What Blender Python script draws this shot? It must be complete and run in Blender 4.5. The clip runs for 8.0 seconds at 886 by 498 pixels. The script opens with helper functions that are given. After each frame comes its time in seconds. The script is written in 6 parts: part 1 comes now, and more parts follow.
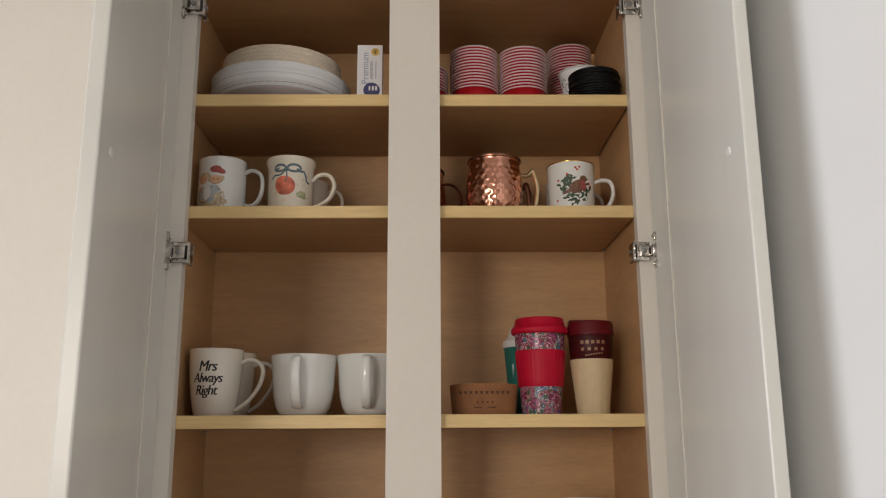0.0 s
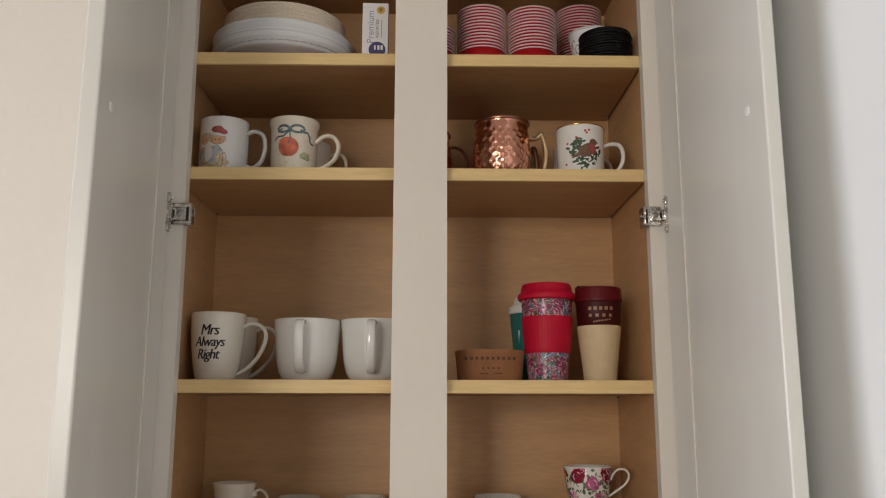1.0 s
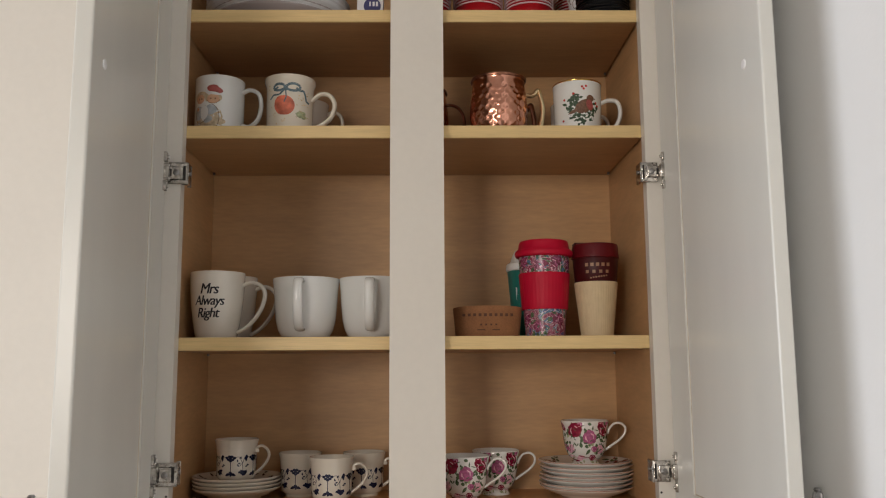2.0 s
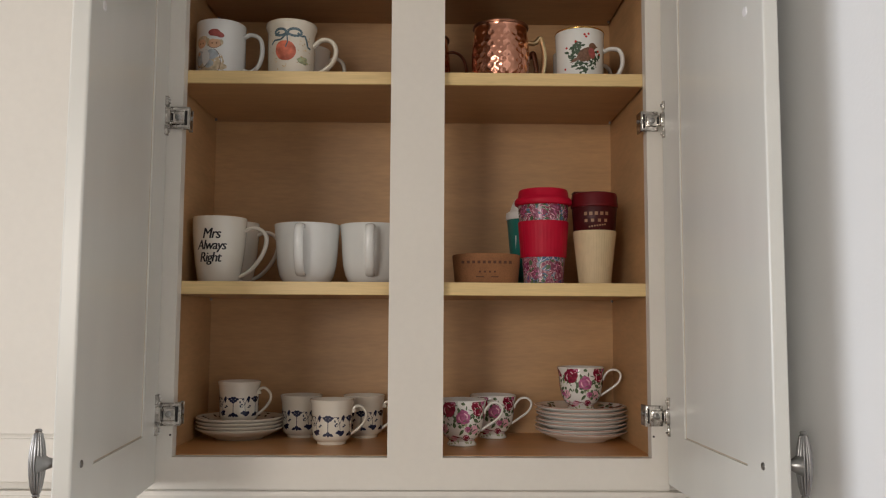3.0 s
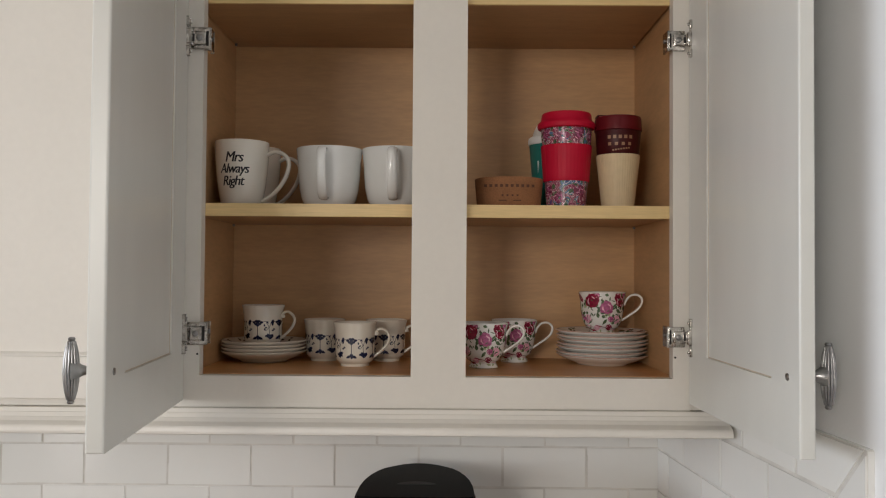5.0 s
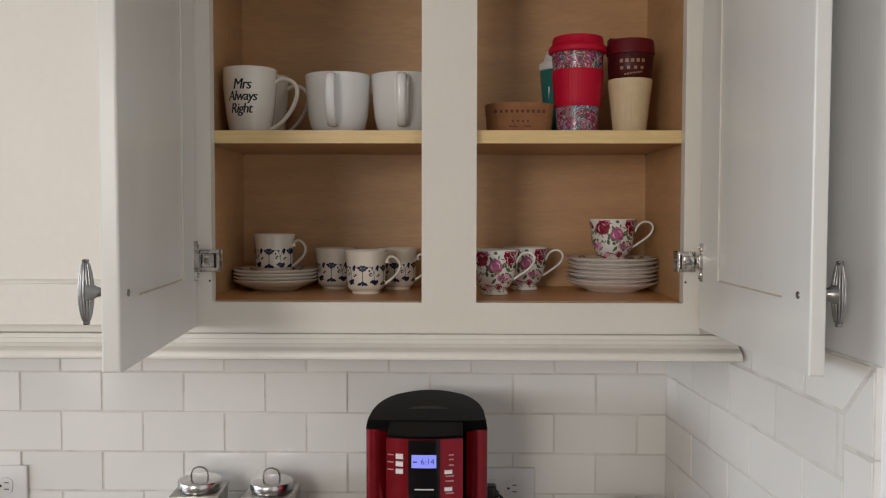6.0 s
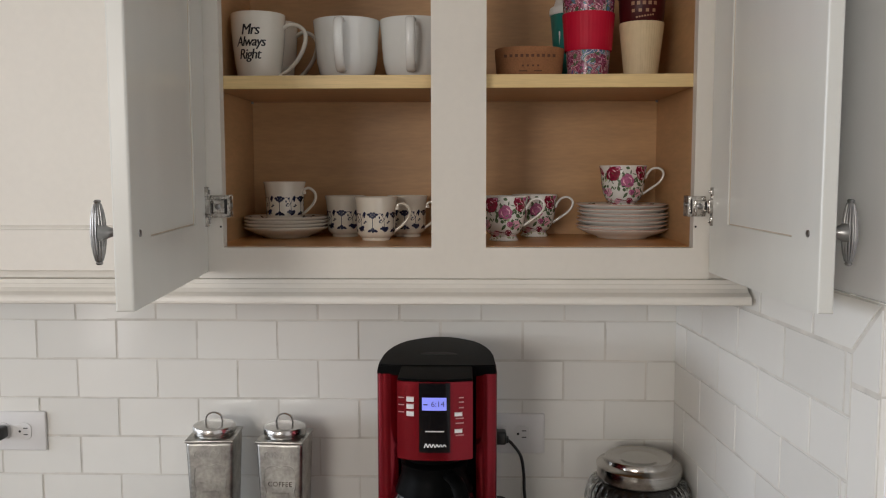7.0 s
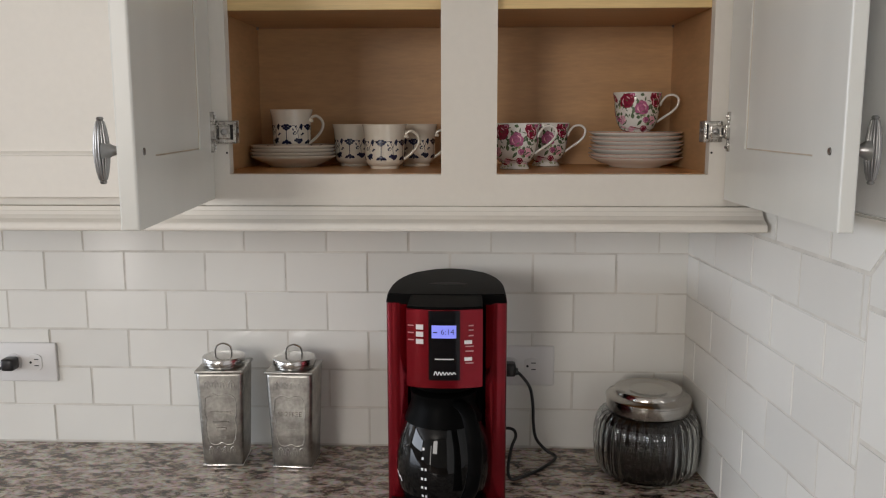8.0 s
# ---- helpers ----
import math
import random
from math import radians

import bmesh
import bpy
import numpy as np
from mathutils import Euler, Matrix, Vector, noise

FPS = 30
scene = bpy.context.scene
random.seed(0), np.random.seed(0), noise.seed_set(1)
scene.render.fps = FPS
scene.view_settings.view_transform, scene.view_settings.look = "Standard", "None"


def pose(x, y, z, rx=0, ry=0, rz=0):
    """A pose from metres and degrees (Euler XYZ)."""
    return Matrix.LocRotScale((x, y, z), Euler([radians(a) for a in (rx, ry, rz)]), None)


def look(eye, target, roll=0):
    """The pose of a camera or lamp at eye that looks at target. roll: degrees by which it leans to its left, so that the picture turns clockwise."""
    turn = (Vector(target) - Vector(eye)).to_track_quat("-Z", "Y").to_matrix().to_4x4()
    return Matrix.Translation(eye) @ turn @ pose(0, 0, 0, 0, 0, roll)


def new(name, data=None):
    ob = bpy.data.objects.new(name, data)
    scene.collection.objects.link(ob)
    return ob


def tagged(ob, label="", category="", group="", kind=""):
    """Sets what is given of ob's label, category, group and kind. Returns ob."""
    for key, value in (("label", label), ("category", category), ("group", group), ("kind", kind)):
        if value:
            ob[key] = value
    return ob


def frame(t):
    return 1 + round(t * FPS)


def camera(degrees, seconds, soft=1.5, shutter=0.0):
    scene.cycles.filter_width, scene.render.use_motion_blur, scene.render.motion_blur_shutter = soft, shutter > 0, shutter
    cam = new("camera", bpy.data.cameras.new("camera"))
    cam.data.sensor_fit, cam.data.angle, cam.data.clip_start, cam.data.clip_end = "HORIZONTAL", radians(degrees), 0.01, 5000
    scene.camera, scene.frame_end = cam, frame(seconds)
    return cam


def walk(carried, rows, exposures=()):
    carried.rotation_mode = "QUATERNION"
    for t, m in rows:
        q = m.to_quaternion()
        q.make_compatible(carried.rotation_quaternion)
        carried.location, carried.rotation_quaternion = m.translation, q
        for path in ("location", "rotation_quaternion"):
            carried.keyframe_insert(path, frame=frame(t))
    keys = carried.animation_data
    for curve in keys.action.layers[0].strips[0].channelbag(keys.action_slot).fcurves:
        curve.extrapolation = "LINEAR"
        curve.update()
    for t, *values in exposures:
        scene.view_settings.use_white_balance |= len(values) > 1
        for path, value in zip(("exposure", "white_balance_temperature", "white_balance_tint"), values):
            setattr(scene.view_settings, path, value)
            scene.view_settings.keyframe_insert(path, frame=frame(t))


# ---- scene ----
cam = camera(55.473, 8.0, soft=1.15)
PATH = [
    (0, (0.025, -1.253, 1.67), (0.055, 0.698, 2.107), -0.3),
    (0.5, (0.014, -1.239, 1.666), (0.043, 0.719, 2.072), -0.2),
    (1, (0.013, -1.226, 1.662), (0.047, 0.739, 2.035), 0.1),
    (1.5, (0.013, -1.224, 1.658), (0.051, 0.747, 1.998), -0.3),
    (2.8, (0.024, -1.24, 1.647), (0.046, 0.751, 1.835), -0.0),
    (3, (0.024, -1.24, 1.645), (0.048, 0.753, 1.817), 0.3),
    (3.5, (0.018, -1.239, 1.64), (0.038, 0.755, 1.789), 0.2),
    (4, (0.014, -1.247, 1.636), (0.019, 0.749, 1.771), -0.0),
    (4.5, (0.014, -1.242, 1.624), (0.01, 0.755, 1.728), 0.5),
    (4.7, (0.013, -1.239, 1.616), (0.007, 0.759, 1.702), 0.5),
    (6, (0.011, -1.237, 1.583), (-0.021, 0.761, 1.494), 0.1),
    (6.5, (0.011, -1.24, 1.574), (-0.034, 0.755, 1.438), -0.0),
    (7, (0.013, -1.241, 1.561), (-0.045, 0.75, 1.378), -0.1),
    (7.5, (0.01, -1.237, 1.544), (-0.056, 0.747, 1.305), 0.4),
    (8, (0.01, -1.226, 1.529), (-0.067, 0.749, 1.223), -0.1),
]
walk(cam, [(t, look(eye, target, roll)) for t, eye, target, roll in PATH], exposures=[(0.0, -0.05, 6900, 11), (3.5, -0.12, 6780, 11), (4.5, -0.15, 6680, 10), (6.0, -0.18, 6600, 10), (8.0, -0.22, 6600, 10)])

# ---- light ----
world = bpy.data.worlds.new("sky")
scene.world = world
world.use_nodes = True
sky = world.node_tree.nodes.new("ShaderNodeTexSky")
sky.sky_type, sky.sun_disc = "NISHITA", False
sky.sun_elevation, sky.sun_rotation = radians(40), radians(20)
backg = world.node_tree.nodes["Background"]
backg.inputs["Strength"].default_value = 0.12
world.node_tree.links.new(sky.outputs["Color"], backg.inputs["Color"])

sun = new("sun", bpy.data.lights.new("sun", "SUN"))
sun.data.energy, sun.data.angle, sun.data.color = 2.0, radians(0.5), (1.0, 0.95, 0.88)
sun.matrix_world = look((1.5, 5, 5), (0, 0, 0))

# room: x from -6.6 to the right wall, y from -5.0 to the tiled wall, ceiling at 2.74
ROOM_L, ROOM_F, ROOM_H = -6.6, -5.0, 2.74
WIN_FRONT = ((-3.10, -2.80, 0.06, 2.10), (-2.40, -1.30, 1.30, 2.60))   # x0, x1, z0, z1 of the glazed door and of an unseen window added for front light
WIN_LEFT = ((-4.70, -0.30, 1.15, 2.60),)         # y0, y1, z0, z1 of the unseen left window, widened to soften shadows


def window_lamp(name, m, width, height, watts, color):
    lamp = new(name, bpy.data.lights.new(name, "AREA"))
    lamp.data.shape, lamp.data.size, lamp.data.size_y = "RECTANGLE", width, height
    lamp.data.energy, lamp.data.color = watts, color
    lamp.matrix_world = m
    return lamp


window_lamp("daylight_door", look((-2.95, ROOM_F - 0.03, 1.08), (-2.95, 0, 1.08)), 0.26, 2.0, 14, (1.03, 0.98, 0.935))
# Added fill from behind the camera to brighten the cabinet fronts.
window_lamp("front_fill", look((-1.850, ROOM_F - 0.03, 1.95), (-1.850, 0, 1.95)), 1.05, 1.25, 66, (1.03, 0.98, 0.935))
window_lamp("daylight_left", look((ROOM_L - 0.03, -2.50, 1.875), (0, -2.50, 1.875)), 4.30, 1.40, 228, (0.90, 0.98, 1.12))


# ---- materials ----
def material(name, color, rough=0.5, metal=0.0, vary=0.06, scale=8.0, stretch=(1, 1, 1), bump=0.0, bump_scale=60.0, spec=0.5, coat=0.0, per_object=0.0, fine=0.0, fine_scale=90.0):
    m = bpy.data.materials.new(name)
    m.use_nodes = True
    n, l = m.node_tree.nodes, m.node_tree.links
    b = n["Principled BSDF"]
    b.inputs["Roughness"].default_value, b.inputs["Metallic"].default_value = rough, metal
    b.inputs["Specular IOR Level"].default_value, b.inputs["Coat Weight"].default_value = spec, coat
    b.inputs["Coat Roughness"].default_value = 0.08
    co = n.new("ShaderNodeTexCoord")
    mp = n.new("ShaderNodeMapping")
    mp.inputs["Scale"].default_value = stretch
    l.new(co.outputs["Object"], mp.inputs["Vector"])
    tex = n.new("ShaderNodeTexNoise")
    tex.inputs["Scale"].default_value, tex.inputs["Detail"].default_value = scale, 5
    l.new(mp.outputs["Vector"], tex.inputs["Vector"])
    ramp = n.new("ShaderNodeMapRange")
    ramp.inputs["From Min"].default_value, ramp.inputs["From Max"].default_value = 0.3, 0.7
    ramp.inputs["To Min"].default_value, ramp.inputs["To Max"].default_value = 1 - vary, 1 + vary
    l.new(tex.outputs["Fac"], ramp.inputs["Value"])
    value = ramp.outputs["Result"]
    if fine:
        t2 = n.new("ShaderNodeTexNoise")
        t2.inputs["Scale"].default_value, t2.inputs["Detail"].default_value = fine_scale, 3
        l.new(mp.outputs["Vector"], t2.inputs["Vector"])
        r2 = n.new("ShaderNodeMapRange")
        r2.inputs["From Min"].default_value, r2.inputs["From Max"].default_value = 0.3, 0.7
        r2.inputs["To Min"].default_value, r2.inputs["To Max"].default_value = 1 - fine, 1 + fine
        l.new(t2.outputs["Fac"], r2.inputs["Value"])
        mul = n.new("ShaderNodeMath")
        mul.operation = "MULTIPLY"
        l.new(value, mul.inputs[0]), l.new(r2.outputs["Result"], mul.inputs[1])
        value = mul.outputs["Value"]
    if per_object:
        info = n.new("ShaderNodeObjectInfo")
        r3 = n.new("ShaderNodeMapRange")
        r3.inputs["To Min"].default_value, r3.inputs["To Max"].default_value = 1 - per_object, 1 + per_object
        l.new(info.outputs["Random"], r3.inputs["Value"])
        mul2 = n.new("ShaderNodeMath")
        mul2.operation = "MULTIPLY"
        l.new(value, mul2.inputs[0]), l.new(r3.outputs["Result"], mul2.inputs[1])
        value = mul2.outputs["Value"]
    tint = n.new("ShaderNodeVectorMath")
    tint.operation = "SCALE"
    tint.inputs[0].default_value = color
    l.new(value, tint.inputs["Scale"])
    l.new(tint.outputs["Vector"], b.inputs["Base Color"])
    if bump:
        t4 = n.new("ShaderNodeTexNoise")
        t4.inputs["Scale"].default_value, t4.inputs["Detail"].default_value = bump_scale, 4
        l.new(mp.outputs["Vector"], t4.inputs["Vector"])
        bp = n.new("ShaderNodeBump")
        bp.inputs["Strength"].default_value, bp.inputs["Distance"].default_value = bump, 0.002
        l.new(t4.outputs["Fac"], bp.inputs["Height"])
        l.new(bp.outputs["Normal"], b.inputs["Normal"])
    return m


def granite_material():
    m = material("granite", (0.3, 0.27, 0.24), 0.12, bump=0.02)
    n, l = m.node_tree.nodes, m.node_tree.links
    b = n["Principled BSDF"]
    co = n.new("ShaderNodeTexCoord")
    big = n.new("ShaderNodeTexNoise")
    big.inputs["Scale"].default_value, big.inputs["Detail"].default_value, big.inputs["Roughness"].default_value = 46, 9, 0.70
    big.inputs["Distortion"].default_value = 0.45
    run = n.new("ShaderNodeMapping")
    run.inputs["Rotation"].default_value, run.inputs["Scale"].default_value = (0, 0, radians(24)), (0.70, 1.35, 1)
    l.new(co.outputs["Object"], run.inputs["Vector"])
    l.new(run.outputs["Vector"], big.inputs["Vector"])
    ramp = n.new("ShaderNodeValToRGB")
    stops = ((0.35, (0.022, 0.016, 0.013)), (0.415, (0.085, 0.060, 0.046)), (0.455, (0.24, 0.18, 0.14)), (0.505, (0.46, 0.38, 0.315)), (0.61, (0.68, 0.61, 0.54)))
    ramp.color_ramp.elements[0].position, ramp.color_ramp.elements[1].position = stops[0][0], stops[-1][0]
    ramp.color_ramp.elements[0].color, ramp.color_ramp.elements[1].color = (*stops[0][1], 1), (*stops[-1][1], 1)
    for at, c in stops[1:-1]:
        ramp.color_ramp.elements.new(at).color = (*c, 1)
    l.new(big.outputs["Fac"], ramp.inputs["Fac"])
    spots = n.new("ShaderNodeTexVoronoi")
    spots.inputs["Scale"].default_value = 150
    l.new(co.outputs["Object"], spots.inputs["Vector"])
    mix = n.new("ShaderNodeMix")
    mix.data_type, mix.blend_type = "RGBA", "MULTIPLY"
    mix.inputs["Factor"].default_value = 0.22
    l.new(ramp.outputs["Color"], mix.inputs["A"])
    l.new(spots.outputs["Color"], mix.inputs["B"])
    l.new(mix.outputs["Result"], b.inputs["Base Color"])
    return m


PAINT = material("cream_cabinet_paint", (0.710, 0.672, 0.605), 0.38, vary=0.025, scale=3, bump=0.05, bump_scale=140, fine=0.012)
# Cabinet paint with a cool grey sheen and upright reflection streaks put into its colour.
SHEEN_PAINT = material("cabinet_paint_grey_sheen", (0.655, 0.65, 0.60), 0.28, vary=0.03, scale=3, stretch=(4, 4, 1), bump=0.03, bump_scale=120)
WALL_PAINT = material("wall_paint", (0.83, 0.83, 0.82), 0.7, vary=0.02, scale=2, bump=0.08, bump_scale=220)
# Tone of the unseen far walls, kept dull to cut bounce and reflections.
FAR_PAINT = material("dim_unseen_wall", (0.40, 0.37, 0.33), 0.75, vary=0.03, scale=2, bump=0.08, bump_scale=220)
CEILING = material("ceiling_paint", (0.70, 0.68, 0.65), 0.85, vary=0.02, scale=2, bump=0.1, bump_scale=160)
# Unseen floor, darkened so that less light bounces up under the shelves.
FLOOR = material("dark_unseen_floor", (0.15, 0.085, 0.047), 0.4, vary=0.25, scale=3, stretch=(1, 8, 1), fine=0.1)
VENEER = material("maple_veneer", (0.545, 0.320, 0.152), 0.45, vary=0.08, scale=5, stretch=(1.2, 1.2, 7), fine=0.06, fine_scale=30, bump=0.02)
# Veneer copy with the shade of the shelf undersides in its colour.
VENEER_SHADED = material("maple_veneer_shaded", (0.45, 0.250, 0.115), 0.42, vary=0.07, scale=5, stretch=(1.2, 9, 1.2), fine=0.07, fine_scale=34)
# Brighter veneer copy, painted as if lit from the front.
VENEER_LIT = material("maple_veneer_lit", (0.60, 0.300, 0.110), 0.32, vary=0.08, scale=5, stretch=(1.2, 9, 1.2), fine=0.07, fine_scale=34)
MAPLE = material("maple_edge", (0.70, 0.505, 0.235), 0.42, vary=0.07, scale=9, stretch=(0.8, 1, 14), fine=0.06, fine_scale=40)
TILE = material("white_glazed_tile", (0.785, 0.775, 0.73), 0.14, vary=0.025, scale=5, bump=0.22, bump_scale=16, per_object=0.04)
GROUT = material("grout", (0.64, 0.615, 0.56), 0.9, vary=0.12, scale=30, bump=0.3, bump_scale=300)
GRANITE = granite_material()
# Strong blotches in the nickel's colour stand in for broken reflections.
CHROME = material("polished_nickel", (0.48, 0.46, 0.43), 0.12, 1.0, vary=0.4, scale=110, bump=0.8, bump_scale=130)
PEWTER = material("pewter", (0.29, 0.285, 0.28), 0.3, 1.0, vary=0.25, scale=60, bump=0.1, bump_scale=200)
DARK = material("gap_shade", (0.02, 0.018, 0.016), 0.8)
GROOVE_TAN = material("tan_groove_line", (0.54, 0.45, 0.34), 0.5, vary=0.2, scale=30)
WHITE_PLASTIC = material("white_plastic", (0.78, 0.77, 0.76), 0.3, vary=0.01)
BLACK_PLASTIC = material("black_plastic", (0.012, 0.012, 0.013), 0.3, vary=0.1, bump=0.03, bump_scale=200)


# ---- builders ----
def part(name, bm, mat, parent=None, label="", smooth=False):
    me = bpy.data.meshes.new(name)
    bmesh.ops.recalc_face_normals(bm, faces=bm.faces[:])
    if smooth:
        for face in bm.faces:
            face.smooth = True
        for e in bm.edges:
            if len(e.link_faces) == 2 and e.calc_face_angle() > radians(42):
                e.smooth = False
    bm.to_mesh(me)
    bm.free()
    me.materials.append(mat)
    ob = new(name, me)
    ob.parent = parent
    if label:
        ob["label"] = label
    if name.endswith("print"):
        ob["kind"] = "stuff"
    return ob


def empty(name, m, label, category, group="", kind=""):
    ob = new(name)
    ob.matrix_world = m
    ob.empty_display_size = 0.02
    return tagged(ob, label, category, group, kind)


def add_box(bm, x0, x1, y0, y1, z0, z1, bevel=0.0, segments=2):
    made = bmesh.ops.create_cube(bm, size=1.0)["verts"]
    for v in made:
        v.co = Vector(((x0 + x1) / 2 + v.co.x * (x1 - x0), (y0 + y1) / 2 + v.co.y * (y1 - y0), (z0 + z1) / 2 + v.co.z * (z1 - z0)))
    if bevel:
        edges = list({e for v in made for e in v.link_edges})
        bmesh.ops.bevel(bm, geom=edges, offset=bevel, segments=segments, affect="EDGES", profile=0.5)
    return bm


def box(x0, x1, y0, y1, z0, z1, bevel=0.0015, segments=2):
    return add_box(bmesh.new(), x0, x1, y0, y1, z0, z1, bevel, segments)


def add_lathe(bm, profile, seg=40, at=(0, 0, 0), wobble=None):
    """Turns (radius, height) pairs round the z axis; closes ends that lie on the axis."""
    rings = []
    for r, z in profile:
        if r < 1e-6:
            rings.append([bm.verts.new((at[0], at[1], at[2] + z))])
        else:
            ring = []
            for i in range(seg):
                a = 2 * math.pi * i / seg
                rr = r * (wobble(a, z) if wobble else 1.0)
                ring.append(bm.verts.new((at[0] + rr * math.cos(a), at[1] + rr * math.sin(a), at[2] + z)))
            rings.append(ring)
    for a, b in zip(rings, rings[1:]):
        for i in range(seg):
            j = (i + 1) % seg
            if len(a) == 1 and len(b) == 1:
                continue
            if len(a) == 1:
                bm.faces.new((a[0], b[i], b[j]))
            elif len(b) == 1:
                bm.faces.new((a[i], a[j], b[0]))
            else:
                bm.faces.new((a[i], a[j], b[j], b[i]))
    return bm


def lathe(profile, seg=40, at=(0, 0, 0), wobble=None):
    return add_lathe(bmesh.new(), profile, seg, at, wobble)


def smooth_path(points, steps=6):
    """Catmull-Rom through the points."""
    pts = [Vector(p) for p in points]
    ext = [2 * pts[0] - pts[1], *pts, 2 * pts[-1] - pts[-2]]
    out = []
    for i in range(1, len(ext) - 2):
        a, b, c, d = ext[i - 1:i + 3]
        for k in range(steps):
            t = k / steps
            out.append(0.5 * (2 * b + (c - a) * t + (2 * a - 5 * b + 4 * c - d) * t * t + (3 * b - a - 3 * c + d) * t ** 3))
    out.append(pts[-1])
    return out


def add_sweep(bm, path, wide, thick, seg=10, side=None):
    """An oval rod along the path; wide and thick are half sizes, or functions of 0..1. side: fixed direction of the wide axis."""
    rings, n = [], len(path)
    for i, p in enumerate(path):
        tan = (path[min(i + 1, n - 1)] - path[max(i - 1, 0)]).normalized()
        u = Vector(side) if side else (Vector((0, 0, 1)) if abs(tan.z) < 0.9 else Vector((1, 0, 0)))
        u = (u - tan * u.dot(tan)).normalized()
        v = tan.cross(u)
        f = i / (n - 1)
        w, h = (wide(f) if callable(wide) else wide), (thick(f) if callable(thick) else thick)
        rings.append([bm.verts.new(p + u * w * math.cos(2 * math.pi * k / seg) + v * h * math.sin(2 * math.pi * k / seg)) for k in range(seg)])
    for a, b in zip(rings, rings[1:]):
        for k in range(seg):
            bm.faces.new((a[k], a[(k + 1) % seg], b[(k + 1) % seg], b[k]))
    bm.faces.new(rings[0])
    bm.faces.new(rings[-1])
    return bm


def sweep(path, wide, thick, seg=10, side=None):
    return add_sweep(bmesh.new(), path, wide, thick, seg, side)


def extrude_x(profile, x0, x1):
    """A moulding: a closed (y, z) outline drawn along x."""
    bm = bmesh.new()
    a = [bm.verts.new((x0, y, z)) for y, z in profile]
    b = [bm.verts.new((x1, y, z)) for y, z in profile]
    n = len(profile)
    for i in range(n):
        bm.faces.new((a[i], a[(i + 1) % n], b[(i + 1) % n], b[i]))
    bm.faces.new(a)
    bm.faces.new(b)
    return bm


# ---- the room ----
WALL_Y = 0.3185          # face of the tiled wall
COUNTER = 0.905
WALL_SLOPE = 0.075


def wall_x(y):
    """Face of the right wall, which stands a little out of square."""
    return 0.408 + (WALL_Y - y) * WALL_SLOPE


def structure(name, bm, mat, label, category):
    return tagged(part(name, bm, mat), label, category, kind="structure")


structure("floor", box(ROOM_L - 0.2, 1.0, ROOM_F - 0.2, 0.6, -0.1, 0, 0), FLOOR, "unseen dark floor, toned to limit bounced light", "floor")
structure("ceiling", box(ROOM_L - 0.2, 1.0, ROOM_F - 0.2, 0.6, ROOM_H, ROOM_H + 0.1, 0), CEILING, "plain white painted ceiling", "ceiling")
wall_back = structure("wall_back", box(ROOM_L, 0.6, WALL_Y + 0.0003, 0.6, 0, ROOM_H, 0), GROUT, "wall behind the counter, clad in white subway tile", "wall")
bm = bmesh.new()
for y0, y1 in ((ROOM_F - 0.1, WALL_Y + 0.005),):
    low = [bm.verts.new(p) for p in ((wall_x(y0), y0, 0), (wall_x(y1), y1, 0), (1.0, y1, 0), (1.0, y0, 0))]
    top = [bm.verts.new((*v.co.xy, ROOM_H)) for v in low]
    for i in range(4):
        bm.faces.new((low[i], low[(i + 1) % 4], top[(i + 1) % 4], top[i]))
    bm.faces.new(low), bm.faces.new(top)
wall_right = structure("wall_right", bm, WALL_PAINT, "pale painted side wall, tiled in its lower part", "wall")


def holed_wall(axis, at0, at1, a0, a1, holes):
    """A wall from a0 to a1 with window openings, made of blocks round them."""
    bm = bmesh.new()
    blocks, u = [], a0
    for h0, h1, z0, z1 in holes:
        blocks += [(u, h0, 0, ROOM_H), (h0, h1, 0, z0), (h0, h1, z1, ROOM_H)]
        u = h1
    for u0, u1, w0, w1 in (*blocks, (u, a1, 0, ROOM_H)):
        if axis == "x":
            add_box(bm, u0, u1, at0, at1, w0, w1)
        else:
            add_box(bm, at0, at1, u0, u1, w0, w1)
    return bm


structure("wall_front", holed_wall("x", ROOM_F - 0.12, ROOM_F, ROOM_L - 0.12, 1.0, WIN_FRONT), FAR_PAINT, "unseen toned-down wall with a door and an added window opening", "wall")
structure("wall_left", holed_wall("y", ROOM_L - 0.12, ROOM_L, ROOM_F, 0.6, WIN_LEFT), FAR_PAINT, "unseen toned-down wall with a widened window opening", "wall")

# ---- wall cabinet with two open doors ----
OPEN_L, OPEN_R, MID = -0.3505, 0.3435, 0.0402
FRAME_L, FRAME_R = -0.3878, 0.3690
RAIL_TOP, FRAME_BOTTOM, FRAME_TOP = 1.4487, 1.403, 2.462
IN_L, IN_R, IN_BACK, IN_FLOOR, IN_TOP = -0.372, 0.3475, 0.275, 1.4493, 2.404
SHELVES = (1.7035, 2.0250, 2.2115)

cabinet = empty("wall_cabinet", pose(0, WALL_Y, FRAME_BOTTOM), "tall cream wall cabinet with maple interior, both doors open", "cabinet")
base_inverse = cabinet.matrix_world.inverted()


def cab(name, bm, mat, label="", parent=None, smooth=False):
    ob = part(name, bm, mat, parent or cabinet, label, smooth)
    if parent is None:
        ob.matrix_parent_inverse = base_inverse
    return ob


